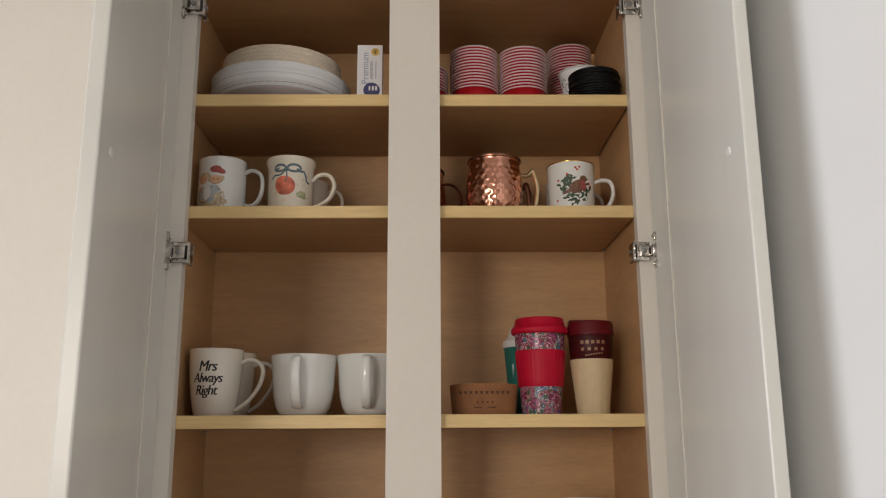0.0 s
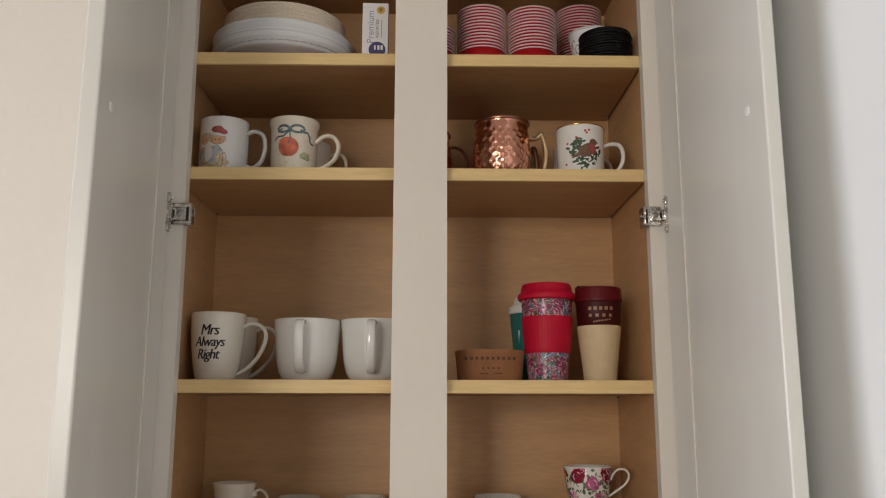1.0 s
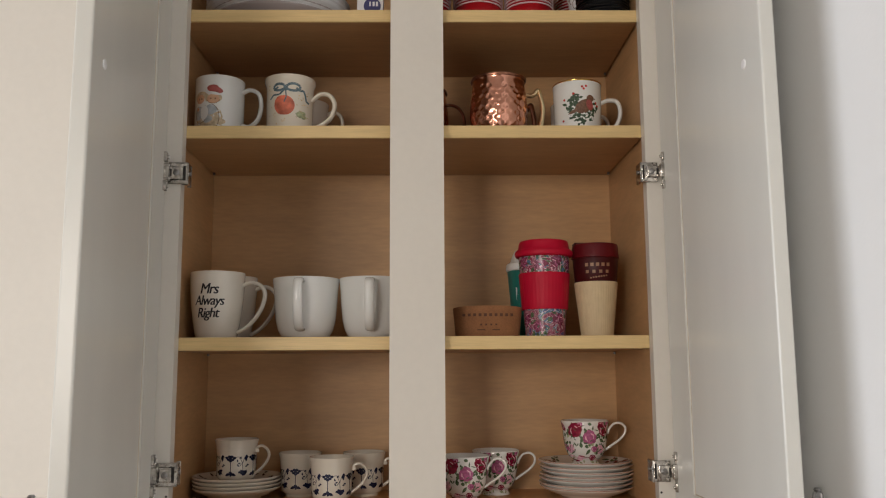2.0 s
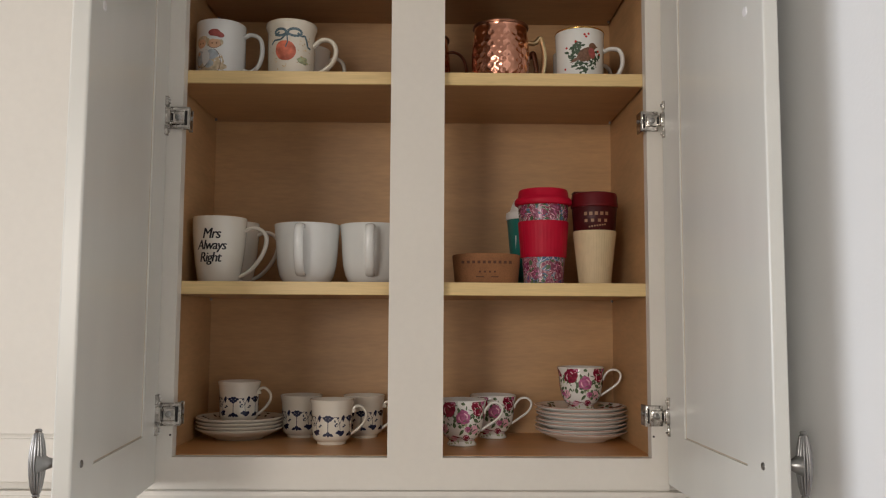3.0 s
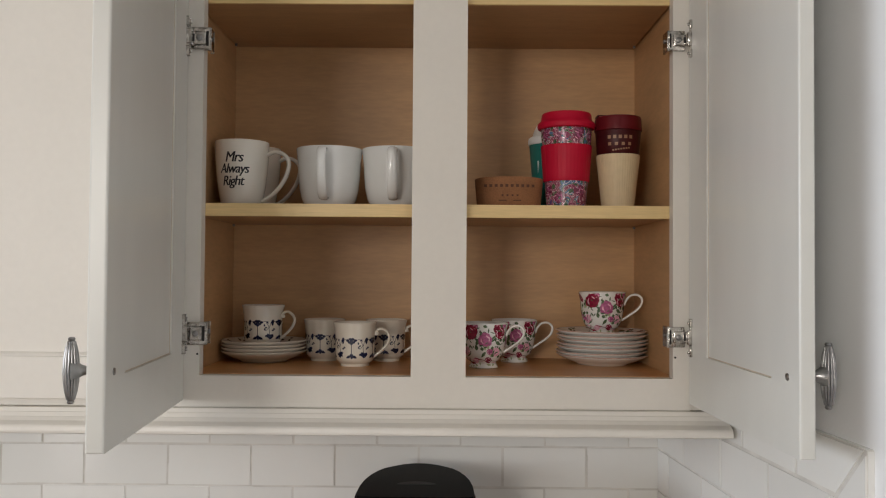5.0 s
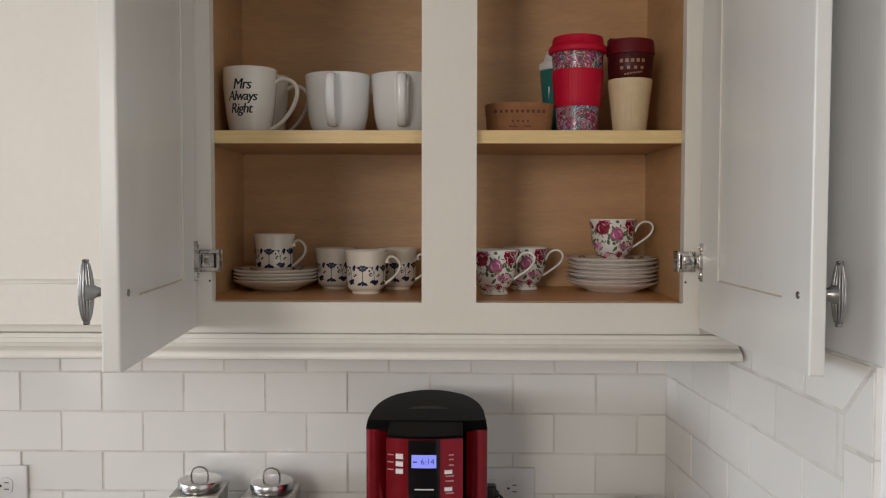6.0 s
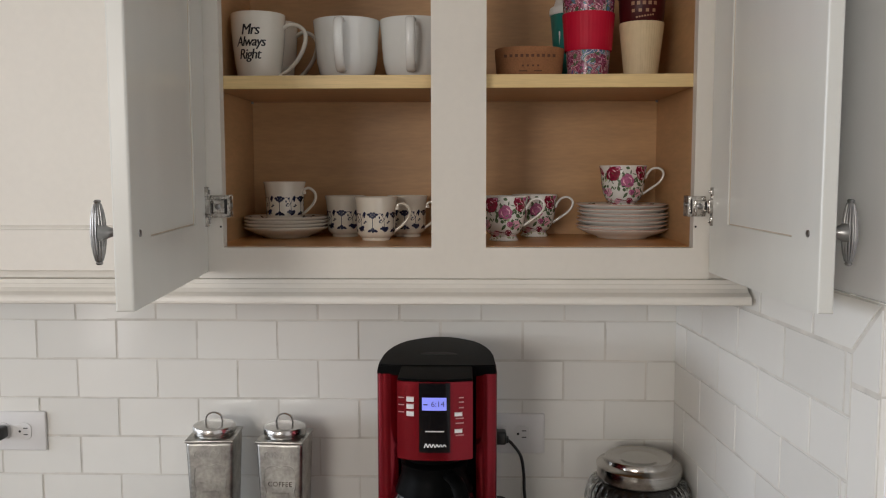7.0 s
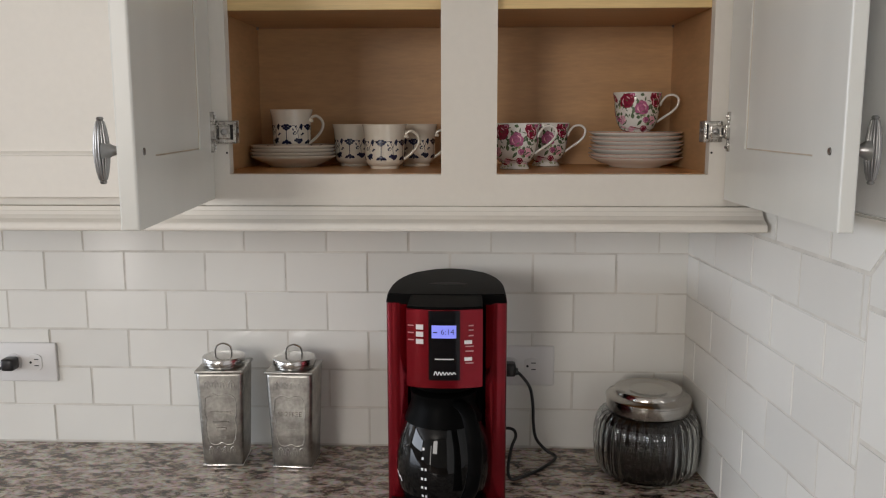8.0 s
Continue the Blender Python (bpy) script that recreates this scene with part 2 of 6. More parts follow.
cab("side_panel", box(IN_L - 0.012, IN_L, 0.02, 0.3, FRAME_BOTTOM, FRAME_TOP, 0), VENEER, "maple veneer side")
cab("side_panel", box(IN_R, IN_R + 0.012, 0.02, 0.3, FRAME_BOTTOM, FRAME_TOP, 0), VENEER, "maple veneer side")
cab("back_panel", box(IN_L, IN_R, IN_BACK, IN_BACK + 0.015, FRAME_BOTTOM, FRAME_TOP, 0), VENEER, "maple veneer back")
cab("bottom_panel", box(IN_L, IN_R, 0.0205, IN_BACK, IN_FLOOR - 0.015, IN_FLOOR, 0), VENEER_LIT, "maple veneer floor of the cabinet")
cab("top_panel", box(IN_L, IN_R, 0.0205, IN_BACK, IN_TOP, IN_TOP + 0.015, 0), VENEER_SHADED, "maple veneer top")
cab("stile", box(FRAME_L, OPEN_L, 0, 0.02, FRAME_BOTTOM, FRAME_TOP, 0), PAINT)
cab("stile", box(OPEN_R, FRAME_R, 0, 0.02, FRAME_BOTTOM, FRAME_TOP, 0), PAINT)
cab("middle_stile", box(-MID, MID, 0, 0.02, RAIL_TOP, FRAME_TOP - 0.045, 0), PAINT, "wide cream middle stile")
cab("bottom_rail", box(OPEN_L, OPEN_R, 0, 0.02, FRAME_BOTTOM, RAIL_TOP, 0), PAINT)
cab("top_rail", box(OPEN_L, OPEN_R, 0, 0.02, FRAME_TOP - 0.045, FRAME_TOP, 0), PAINT)
cab("filler_strip", box(FRAME_R, wall_x(0) + 0.002, 0.004, 0.02, FRAME_BOTTOM, FRAME_TOP, 0.0005), PAINT)
for z in SHELVES:
    shelf = cab("shelf", box(IN_L + 0.003, IN_R - 0.003, 0.0275, IN_BACK - 0.001, z - 0.019, z, 0.0004), VENEER_SHADED, "adjustable maple shelf")
    part("edge_band", box(IN_L + 0.003, IN_R - 0.003, 0.0215, 0.0275, z - 0.0192, z + 0.0002, 0.0006), MAPLE, shelf, "pale maple front edge")
    for x in (IN_L + 0.006, IN_R - 0.006):
        for y in (0.25,):
            part("shelf_pin", lathe([(0, 0), (0.0022, 0), (0.0022, 0.004), (0, 0.004)], 10, (x, y, z - 0.0232)), PEWTER, shelf, smooth=True)


DOOR_Z = 1.4135


for x in (OPEN_L - 0.0032, OPEN_R + 0.0032):
    # flat dark disc, painted as the shade inside a screw hole
    bm = lathe([(0, 0), (0.0016, 0), (0.0016, 0.0004), (0, 0.0004)], 12)
    bm.transform(Matrix.Translation((x, 0, 1.4800)) @ Euler((radians(90), 0, 0)).to_matrix().to_4x4())
    cab("pilot_hole", bm, DARK, "small dark disc painted as shade in a screw hole")


def door(side, foot, turn):
    """One open door. Local x runs from the hinge edge to the free edge, y = 0 is the inner face, the outer face lies at y = side * 0.02."""
    W, H, T = 0.368, FRAME_TOP - DOOR_Z - 0.004, side * (0.0195 if side < 0 else 0.0170)
    d = empty("door", pose(foot[0], foot[1], DOOR_Z, 0, 0, turn), "open cream painted cabinet door with a recessed inner panel", "")
    m = d.matrix_world.copy()
    d.parent, d.matrix_parent_inverse = cabinet, base_inverse
    d.matrix_basis = m

    def slab(s0, s1, z0, z1, t0=0.0, t1=T, bevel=0.0022):
        return box(s0, s1, min(t0, t1), max(t0, t1), z0, z1, bevel)

    A, B = 0.079, 0.296
    def frame_slab(s0, s1, z0, z1, rounded=None):
        """A member of the door's frame; only the edge at s = rounded is eased, so that the joints close."""
        bm = slab(s0, s1, z0, z1, bevel=0)
        if rounded is not None:
            edges = [e for e in bm.edges if all(abs(v.co.x - rounded) < 1e-5 for v in e.verts)]
            bmesh.ops.bevel(bm, geom=edges, offset=0.0026, segments=3, affect="EDGES", profile=0.5)
        return bm

    part("stile", frame_slab(0, A, 0, H, 0), SHEEN_PAINT, d)
    part("stile", frame_slab(B, W, 0, H, W), SHEEN_PAINT, d)
    part("rail", frame_slab(A, B, 0, 0.0745), SHEEN_PAINT, d)
    part("rail", frame_slab(A, B, H - 0.082, H), SHEEN_PAINT, d)
    part("panel", slab(A, B, 0.0745, H - 0.082, side * 0.0026, T * 0.7, 0), SHEEN_PAINT, d, "flat recessed panel")
    # thin tan strips along the hinge side and the bottom of the panel
    part("groove", slab(A + 0.0001, A + 0.0013, 0.0746, H - 0.0821, side * 0.0022, side * 0.0030, 0), GROOVE_TAN, d, "thin tan line in the groove")
    part("groove", slab(A + 0.0014, B - 0.0004, 0.0746, 0.0761, side * 0.0022, side * 0.0030, 0), GROOVE_TAN, d, "thin tan line in the groove")
    # screw of the handle, two rubber bumpers
    for s, z, r, mat, name in ((0.3385, 0.0815, 0.0042, PEWTER, "screw"), (0.3220, 0.580, 0.006, WHITE_PLASTIC, "bumper")):
        bm = lathe([(0, 0), (r, 0), (r * 0.9, 0.0012), (r * 0.4, 0.0018), (0, 0.0016)], 16)
        bm.transform(Matrix.Translation((s, 0, z)) @ Euler((radians(90 * side), 0, 0)).to_matrix().to_4x4())
        part(name, bm, mat, d, smooth=True)
    # ribbed spindle handle
    spindle = [(0, -0.0357), (0.0028, -0.0353), (0.0040, -0.0335), (0.0032, -0.0318), (0.0046, -0.0305), (0.0062, -0.0225), (0.0076, -0.0120), (0.0082, 0), (0.0076, 0.0120), (0.0062, 0.0225),
               (0.0046, 0.0305), (0.0032, 0.0318), (0.0040, 0.0335), (0.0028, 0.0353), (0, 0.0357)]
    bm = lathe(spindle, 84, (0.337, side * 0.0445, 0.0825), lambda a, z: 1.0 + (0.26 * abs(math.cos(7 * a)) ** 0.6 - 0.19 if abs(z) < 0.0305 else 0))
    h = part("handle", bm, PEWTER, d, "ribbed pewter spindle handle", True)
    bm = lathe([(0.0052, 0), (0.0052, 0.0012), (0.0043, 0.004), (0.0046, 0.009), (0.0062, 0.014), (0.0092, 0.019), (0.0120, 0.0225)], 24)
    bm.transform(Matrix.Translation((0.337, T, 0.0825)) @ Euler((radians(-90 * side), 0, 0)).to_matrix().to_4x4())
    part("post", bm, PEWTER, h, smooth=True)
    # hinges
    for z in (1.510 - DOOR_Z, 1.9455 - DOOR_Z, 2.356 - DOOR_Z):
        bm = bmesh.new()
        for zz in (z - 0.0215, z + 0.0215):
            add_box(bm, 0.0090, 0.0170, -side * 0.0036, side * 0.002, zz - 0.0062, zz + 0.0062, 0.0012, 2)
            add_box(bm, 0.0112, 0.0146, -side * 0.0062, -side * 0.003, zz - 0.0022, zz + 0.0022, 0.0010, 2)
        add_box(bm, 0.0095, 0.0140, -side * 0.0028, side * 0.002, z - 0.0165, z - 0.0105, 0.0006, 1)
        add_box(bm, 0.0095, 0.0140, -side * 0.0028, side * 0.002, z + 0.0105, z + 0.0165, 0.0006, 1)
        add_box(bm, 0.0085, 0.0160, -side * 0.0060, side * 0.002, z - 0.0105, z + 0.0105, 0.0015, 2)
        add_box(bm, -0.001, 0.011, -side * 0.0072, -side * 0.0012, z - 0.0075, z + 0.0075, 0.001, 1)
        hg = part("hinge", bm, CHROME, d, "polished nickel wrap-round hinge", True)
        bm = bmesh.new()
        add_box(bm, -0.0038, 0.0022, -side * 0.0305, -side * 0.006, z - 0.0150, z + 0.0150, 0.0015, 2)
        add_box(bm, 0.0020, 0.0062, -side * 0.024, -side * 0.003, z - 0.0085, z + 0.0085, 0.0015, 2)
        add_box(bm, -0.022, 0.0015, -side * 0.0325, -side * 0.0285, z - 0.0155, z + 0.0155, 0.001, 1)
        part("clip", bm, CHROME, hg, smooth=True)
        # dark blocks set on the metal as the shade of slots
        bm = bmesh.new()
        add_box(bm, 0.0050, 0.0066, -side * 0.0095, -side * 0.0055, z - 0.0050, z + 0.0050, 0.0004, 1)
        add_box(bm, 0.0010, 0.0028, -side * 0.0290, -side * 0.0262, z - 0.0105, z + 0.0105, 0.0004, 1)
        part("slot_shade", bm, DARK, hg, "dark blocks painted as shade in slots")
        bm = lathe([(0, 0), (0.0048, 0), (0.0044, 0.0016), (0.0018, 0.0024), (0.0018, 0.001), (0, 0.001)], 16)
        bm.transform(Matrix.Translation((0.0060, -side * 0.0165, z)) @ Euler((0, radians(90), 0)).to_matrix().to_4x4())
        part("screw", bm, PEWTER, hg, smooth=True)
        bm = lathe([(0, 0), (0.0032, 0), (0.003, 0.002), (0, 0.0024)], 12)
        bm.transform(Matrix.Translation((-0.012, -side * 0.0325, z + 0.002)) @ Euler((radians(90 * side), 0, 0)).to_matrix().to_4x4())
        part("screw", bm, PEWTER, hg, smooth=True)
    return d


door(-1, (-0.3725, -0.0022), math.degrees(math.atan2(-0.366, 0.033)))
door(1, (0.3660, -0.0022), math.degrees(math.atan2(-0.364, 0.008)))

# ---- neighbouring cabinet, its closed door, light rail ----
side_cab = empty("wall_cabinet", pose(-0.8, WALL_Y, FRAME_BOTTOM), "cream painted wall cabinet with a closed panelled door", "cabinet")
inv2 = side_cab.matrix_world.inverted()
ob = part("body", box(-1.26, -0.3880, 0, 0.302, FRAME_BOTTOM, FRAME_TOP, 0.001), PAINT, side_cab)
ob.matrix_parent_inverse = inv2
ndoor = part("door", box(-1.18, -0.4137, -0.0135, -0.0005, 1.416, 2.442, 0.002), PAINT, side_cab, "closed cream door")
ndoor.matrix_parent_inverse = inv2
for nm, b in (("rail", (-1.115, -0.4825, 1.416, 1.477)), ("rail", (-1.115, -0.4825, 2.382, 2.442)), ("stile", (-1.18, -1.115, 1.416, 2.442)), ("stile", (-0.4825, -0.4137, 1.416, 2.442))):
    part(nm, box(b[0], b[1], -0.0205, -0.0137, b[2], b[3], 0.0012), PAINT, ndoor)
for nm, b in (("bead", (-1.115, -0.4825, 1.4772, 1.483)), ("bead", (-1.115, -0.4825, 2.376, 2.3818))):
    part(nm, extrude_x([(-0.0137, b[2]), (-0.019, b[2]), (-0.0185, b[2] + 0.002), (-0.0155, b[3] - 0.001), (-0.0137, b[3])], b[0], b[1]), PAINT, ndoor)

rail_profile = [(0.018, 1.4026), (-0.012, 1.4026), (-0.0140, 1.3970), (-0.0152, 1.3962), (-0.0180, 1.3908), (-0.0192, 1.3900), (-0.0240, 1.3858), (-0.031, 1.3832), (-0.0355, 1.3812), (-0.0375, 1.3785),
                (-0.0385, 1.3740), (-0.0378, 1.3705), (-0.0348, 1.3690), (0.018, 1.3690)]
light_rail = tagged(part("light_rail", extrude_x(rail_profile, -1.26, 0.4190), PAINT, None, "", False), "stepped cream light rail moulding under the wall cabinets", "moulding", kind="structure")
# ---- counter ----
base = tagged(part("base_cabinet", box(-2.2, 0.40, -0.26, 0.30, 0.0, COUNTER - 0.030, 0.002), PAINT), "cream base cabinet under the granite worktop", "cabinet")
bm = bmesh.new()
lowp = [bm.verts.new(p) for p in ((-2.3, -0.33, COUNTER - 0.030), (wall_x(-0.33) - 0.001, -0.33, COUNTER - 0.030), (wall_x(WALL_Y) - 0.001, WALL_Y, COUNTER - 0.030), (-2.3, WALL_Y, COUNTER - 0.030))]
topp = [bm.verts.new((*v.co.xy, COUNTER)) for v in lowp]
for i in range(4):
    bm.faces.new((lowp[i], lowp[(i + 1) % 4], topp[(i + 1) % 4], topp[i]))
bm.faces.new(lowp), bm.faces.new(topp)
bmesh.ops.bevel(bm, geom=bm.edges[:], offset=0.003, segments=2, affect="EDGES")
tagged(part("worktop", bm, GRANITE), "polished brown, grey and black speckled granite worktop", "worktop")

# ---- materials of the small things ----
PORCELAIN = material("white_porcelain", (0.82, 0.78, 0.685), 0.12, vary=0.015, scale=20, coat=0.3)
CREAM_STONE = material("cream_stoneware", (0.78, 0.72, 0.60), 0.16, vary=0.03, scale=30, coat=0.3)
COOL_WHITE = material("cool_white_glaze", (0.79, 0.80, 0.775), 0.12, vary=0.015, scale=20, coat=0.3)
INK = material("black_print", (0.015, 0.014, 0.016), 0.3, vary=0.1)
NAVY = material("blue_underglaze", (0.016, 0.02, 0.055), 0.2, vary=0.3, scale=160)
ROSE_DARK = material("crimson_rose_print", (0.24, 0.012, 0.04), 0.2, vary=0.4, scale=220)
ROSE_PINK = material("pink_rose_print", (0.44, 0.11, 0.24), 0.2, vary=0.35, scale=220)
ROSE_PALE = material("pale_pink_print", (0.80, 0.45, 0.55), 0.2, vary=0.25, scale=220)
LEAF = material("green_leaf_print", (0.095, 0.145, 0.075), 0.2, vary=0.5, scale=200)
LEAF_PALE = material("pale_green_print", (0.40, 0.44, 0.26), 0.2, vary=0.4, scale=200)
PLUM = material("plum_print", (0.20, 0.04, 0.08), 0.25, vary=0.45, scale=240)
HOLLY = material("holly_print", (0.05, 0.085, 0.05), 0.2, vary=0.5, scale=260)
BERRY = material("red_print", (0.50, 0.04, 0.03), 0.2, vary=0.3, scale=200)
BROWN_PRINT = material("brown_print", (0.17, 0.085, 0.05), 0.25, vary=0.35, scale=260)
PEACH = material("peach_print", (0.66, 0.17, 0.10), 0.2, vary=0.4, scale=60)
TEAL_PRINT = material("slate_teal_print", (0.115, 0.175, 0.20), 0.2, vary=0.35, scale=200)
SKIN = material("tan_print", (0.72, 0.44, 0.28), 0.2, vary=0.12, scale=120)
OCHRE = material("ochre_print", (0.62, 0.45, 0.22), 0.2, vary=0.3, scale=160)
BEIGE_WASH = material("beige_print", (0.60, 0.49, 0.33), 0.2, vary=0.25, scale=160)
BLUE_PALE = material("pale_blue_print", (0.44, 0.49, 0.52), 0.2, vary=0.2, scale=160)
ROSE_RED = material("soft_red_print", (0.36, 0.085, 0.075), 0.2, vary=0.3, scale=160)
GOLD = material("gold_band", (0.66, 0.42, 0.13), 0.22, 1.0, vary=0.1)
COPPER = material("hammered_copper", (0.68, 0.33, 0.23), 0.16, 1.0, vary=0.12, scale=40)
BRASS = material("brass", (0.92, 0.79, 0.50), 0.38, 1.0, vary=0.12, scale=60)
COPPER_DARK = material("aged_copper", (0.30, 0.14, 0.09), 0.3, 1.0, vary=0.2, scale=60)
RED_SILICONE = material("red_silicone", (0.50, 0.004, 0.030), 0.5, spec=0.25, vary=0.05, scale=30)
TEAL = material("teal_plastic", (0.01, 0.16, 0.14), 0.35, vary=0.05)
MAROON = material("maroon_plastic", (0.055, 0.005, 0.006), 0.4, spec=0.25, vary=0.1, scale=40)
MAROON_LID = material("maroon_lid", (0.12, 0.006, 0.010), 0.4, spec=0.25, vary=0.1, scale=40)
CREAM_RIB = material("cream_ribbed_card", (0.66, 0.52, 0.32), 0.6, vary=0.05, scale=60)
CARD = material("brown_cardboard", (0.27, 0.115, 0.045), 0.8, vary=0.12, scale=40, fine=0.12, fine_scale=400, bump=0.15, bump_scale=400)
CARD_PRINT = material("cardboard_print", (0.10, 0.04, 0.02), 0.8, vary=0.1)
BISCUIT_PRINT = material("tan_lettering", (0.34, 0.18, 0.10), 0.5, vary=0.1)
PAPER = material("white_paper_plate", (0.80, 0.81, 0.82), 0.6, vary=0.03, scale=20, per_object=0.11)
KRAFT = material("tan_paper_plate", (0.80, 0.70, 0.57), 0.75, vary=0.08, scale=40, fine=0.1, fine_scale=260, per_object=0.05)
CUP_RED = material("red_paper_cup", (0.42, 0.004, 0.010), 0.35, vary=0.04)
# White lip with the red bounced off the cups tinted into it.
CUP_LIP = material("cup_lip_red_bounce", (0.78, 0.64, 0.66), 0.45, vary=0.05)
BOX_WHITE = material("white_carton", (0.78, 0.77, 0.78), 0.45, vary=0.02)
BOX_NAVY = material("navy_carton_print", (0.05, 0.05, 0.16), 0.45, vary=0.05)
BOX_GREY = material("blue_grey_lettering", (0.28, 0.33, 0.46), 0.45, vary=0.05)
BOX_YELLOW = material("mustard_dot", (0.66, 0.45, 0.10), 0.45, vary=0.05)
LIDS_BLACK = material("black_cup_lids", (0.005, 0.005, 0.006), 0.42, spec=0.2, vary=0.2)


def clear_material(name, color, rough=0.02, ior=1.45):
    m = bpy.data.materials.new(name)
    m.use_nodes = True
    b = m.node_tree.nodes["Principled BSDF"]
    b.inputs["Base Color"].default_value = (*color, 1)
    b.inputs["Roughness"].default_value, b.inputs["IOR"].default_value = rough, ior
    b.inputs["Transmission Weight"].default_value = 1.0
    return m


GLASS = clear_material("clear_glass", (0.82, 0.84, 0.84))
CLEAR_PLASTIC = material("smoky_plastic", (0.44, 0.40, 0.40), 0.18, vary=0.08, scale=12)


def pattern_material(name, stops, scale, rough=0.35, distort=1.4):
    """A busy print: ragged blotches of several colours."""
    m = material(name, (0.5, 0.5, 0.5), rough)
    n, l = m.node_tree.nodes, m.node_tree.links
    b = n["Principled BSDF"]
    co = n.new("ShaderNodeTexCoord")
    tex = n.new("ShaderNodeTexNoise")
    tex.inputs["Scale"].default_value, tex.inputs["Detail"].default_value, tex.inputs["Distortion"].default_value = scale, 1.0, distort
    l.new(co.outputs["Object"], tex.inputs["Vector"])
    ramp = n.new("ShaderNodeValToRGB")
    ramp.color_ramp.interpolation = "CONSTANT"
    el = ramp.color_ramp.elements
    el[0].position, el[0].color = stops[0][0], (*stops[0][1], 1)
    el[1].position, el[1].color = stops[-1][0], (*stops[-1][1], 1)
    for at, c in stops[1:-1]:
        el.new(at).color = (*c, 1)
    l.new(tex.outputs["Fac"], ramp.inputs["Fac"])
    l.new(ramp.outputs["Color"], b.inputs["Base Color"])
    return m


TUMBLER_PRINT = pattern_material("floral_tumbler_print", [(0.0, (0.05, 0.08, 0.20)), (0.33, (0.70, 0.62, 0.62)), (0.36, (0.08, 0.16, 0.30)), (0.43, (0.05, 0.13, 0.05)), (0.47, (0.70, 0.60, 0.62)), (0.495, (0.26, 0.02, 0.07)),
                                          (0.56, (0.66, 0.50, 0.52)), (0.58, (0.22, 0.02, 0.07)), (0.65, (0.50, 0.20, 0.26)), (0.70, (0.08, 0.06, 0.20))], 60)


# ---- printed shapes wrapped round vessels ----
def outline_radius(profile):
    """Radius of the outer wall at a height, from rising (radius, height) pairs."""
    def at(z):
        for (r0, z0), (r1, z1) in zip(profile, profile[1:]):
            if z0 <= z <= z1 and z1 > z0:
                return r0 + (r1 - r0) * (z - z0) / (z1 - z0)
        return profile[-1][0] if z > profile[-1][1] else profile[0][0]
    return at


def ellipse(u, v, a, b, turn=0.0, n=14, ragged=0.0, seed=0):
    r = random.Random(seed)
    c, s = math.cos(radians(turn)), math.sin(radians(turn))
    out = []
    for i in range(n):
        t = 2 * math.pi * i / n
        k = 1 + r.uniform(-ragged, ragged)
        x, y = a * k * math.cos(t), b * k * math.sin(t)
        out.append((u + c * x - s * y, v + s * x + c * y))
    return out


def leaf(u, v, length, width, turn=0.0):
    c, s = math.cos(radians(turn)), math.sin(radians(turn))
    out = []
    for t, w in ((0, 0), (0.2, 0.7), (0.45, 1), (0.75, 0.6), (1, 0), (0.75, -0.6), (0.45, -1), (0.2, -0.7)):
        x, y = t * length, w * width / 2
        out.append((u + c * x - s * y, v + s * x + c * y))
    return out


def stroke(points, width):
    """A thin line as a run of small quads."""
    out = []
    for (x0, y0), (x1, y1) in zip(points, points[1:]):
        d = math.hypot(x1 - x0, y1 - y0) or 1e-6
        nx, ny = -(y1 - y0) / d * width / 2, (x1 - x0) / d * width / 2
        out.append([(x0 + nx, y0 + ny), (x1 + nx, y1 + ny), (x1 - nx, y1 - ny), (x0 - nx, y0 - ny)])
    return out


def arc_line(u, v, a, b, t0, t1, n=9):
    return [(u + a * math.cos(radians(t0 + (t1 - t0) * i / n)), v + b * math.sin(radians(t0 + (t1 - t0) * i / n))) for i in range(n + 1)]


def wrapped(shapes, radius, facing=-90.0, lift=0.0003, zoom=1.0, middle=0.05, top=1.0):
    """Flat shapes in (arc, height) laid on a turned wall; facing: the angle of arc 0."""
    bm = bmesh.new()

    def put(u, v):
        u, v = u * zoom, min(middle + (v - middle) * zoom, top)
        r = radius(v)
        a = radians(facing) + u / max(r, 0.005)
        return bm.verts.new(((r + lift) * math.cos(a), (r + lift) * math.sin(a), v))

    for shape in shapes:
        cu, cv = sum(p[0] for p in shape) / len(shape), sum(p[1] for p in shape) / len(shape)
        ring = [put(u, v) for u, v in shape]
        if len(shape) == 4:
            bm.faces.new(ring)
            continue
        n = len(ring)
        for f in ((0.66, 0.33) if max(abs(u - cu) for u, v in shape) > 0.004 else ()):
            inner = [put(cu + (u - cu) * f, cv + (v - cv) * f) for u, v in shape]
            for i in range(n):
                bm.faces.new((ring[i], ring[(i + 1) % n], inner[(i + 1) % n], inner[i]))
            ring = inner
        mid = put(cu, cv)
        for i in range(n):
            bm.faces.new((ring[i], ring[(i + 1) % n], mid))
    return bm


def letters(text, size, shear=0.0, spacing=1.0, bold=0.0):
    """Filled lettering as a mesh in its own plane, centred; built-in font."""
    data = bpy.data.curves.new("lettering", "FONT")
    data.body, data.size, data.shear, data.space_character = text, size, shear, spacing
    data.offset = bold
    data.align_x, data.align_y, data.resolution_u = "CENTER", "CENTER", 3
    ob = bpy.data.objects.new("lettering", data)
    me = ob.to_mesh()
    bm = bmesh.new()
    bm.from_mesh(me)
    ob.to_mesh_clear()
    bpy.data.objects.remove(ob)
    return bm


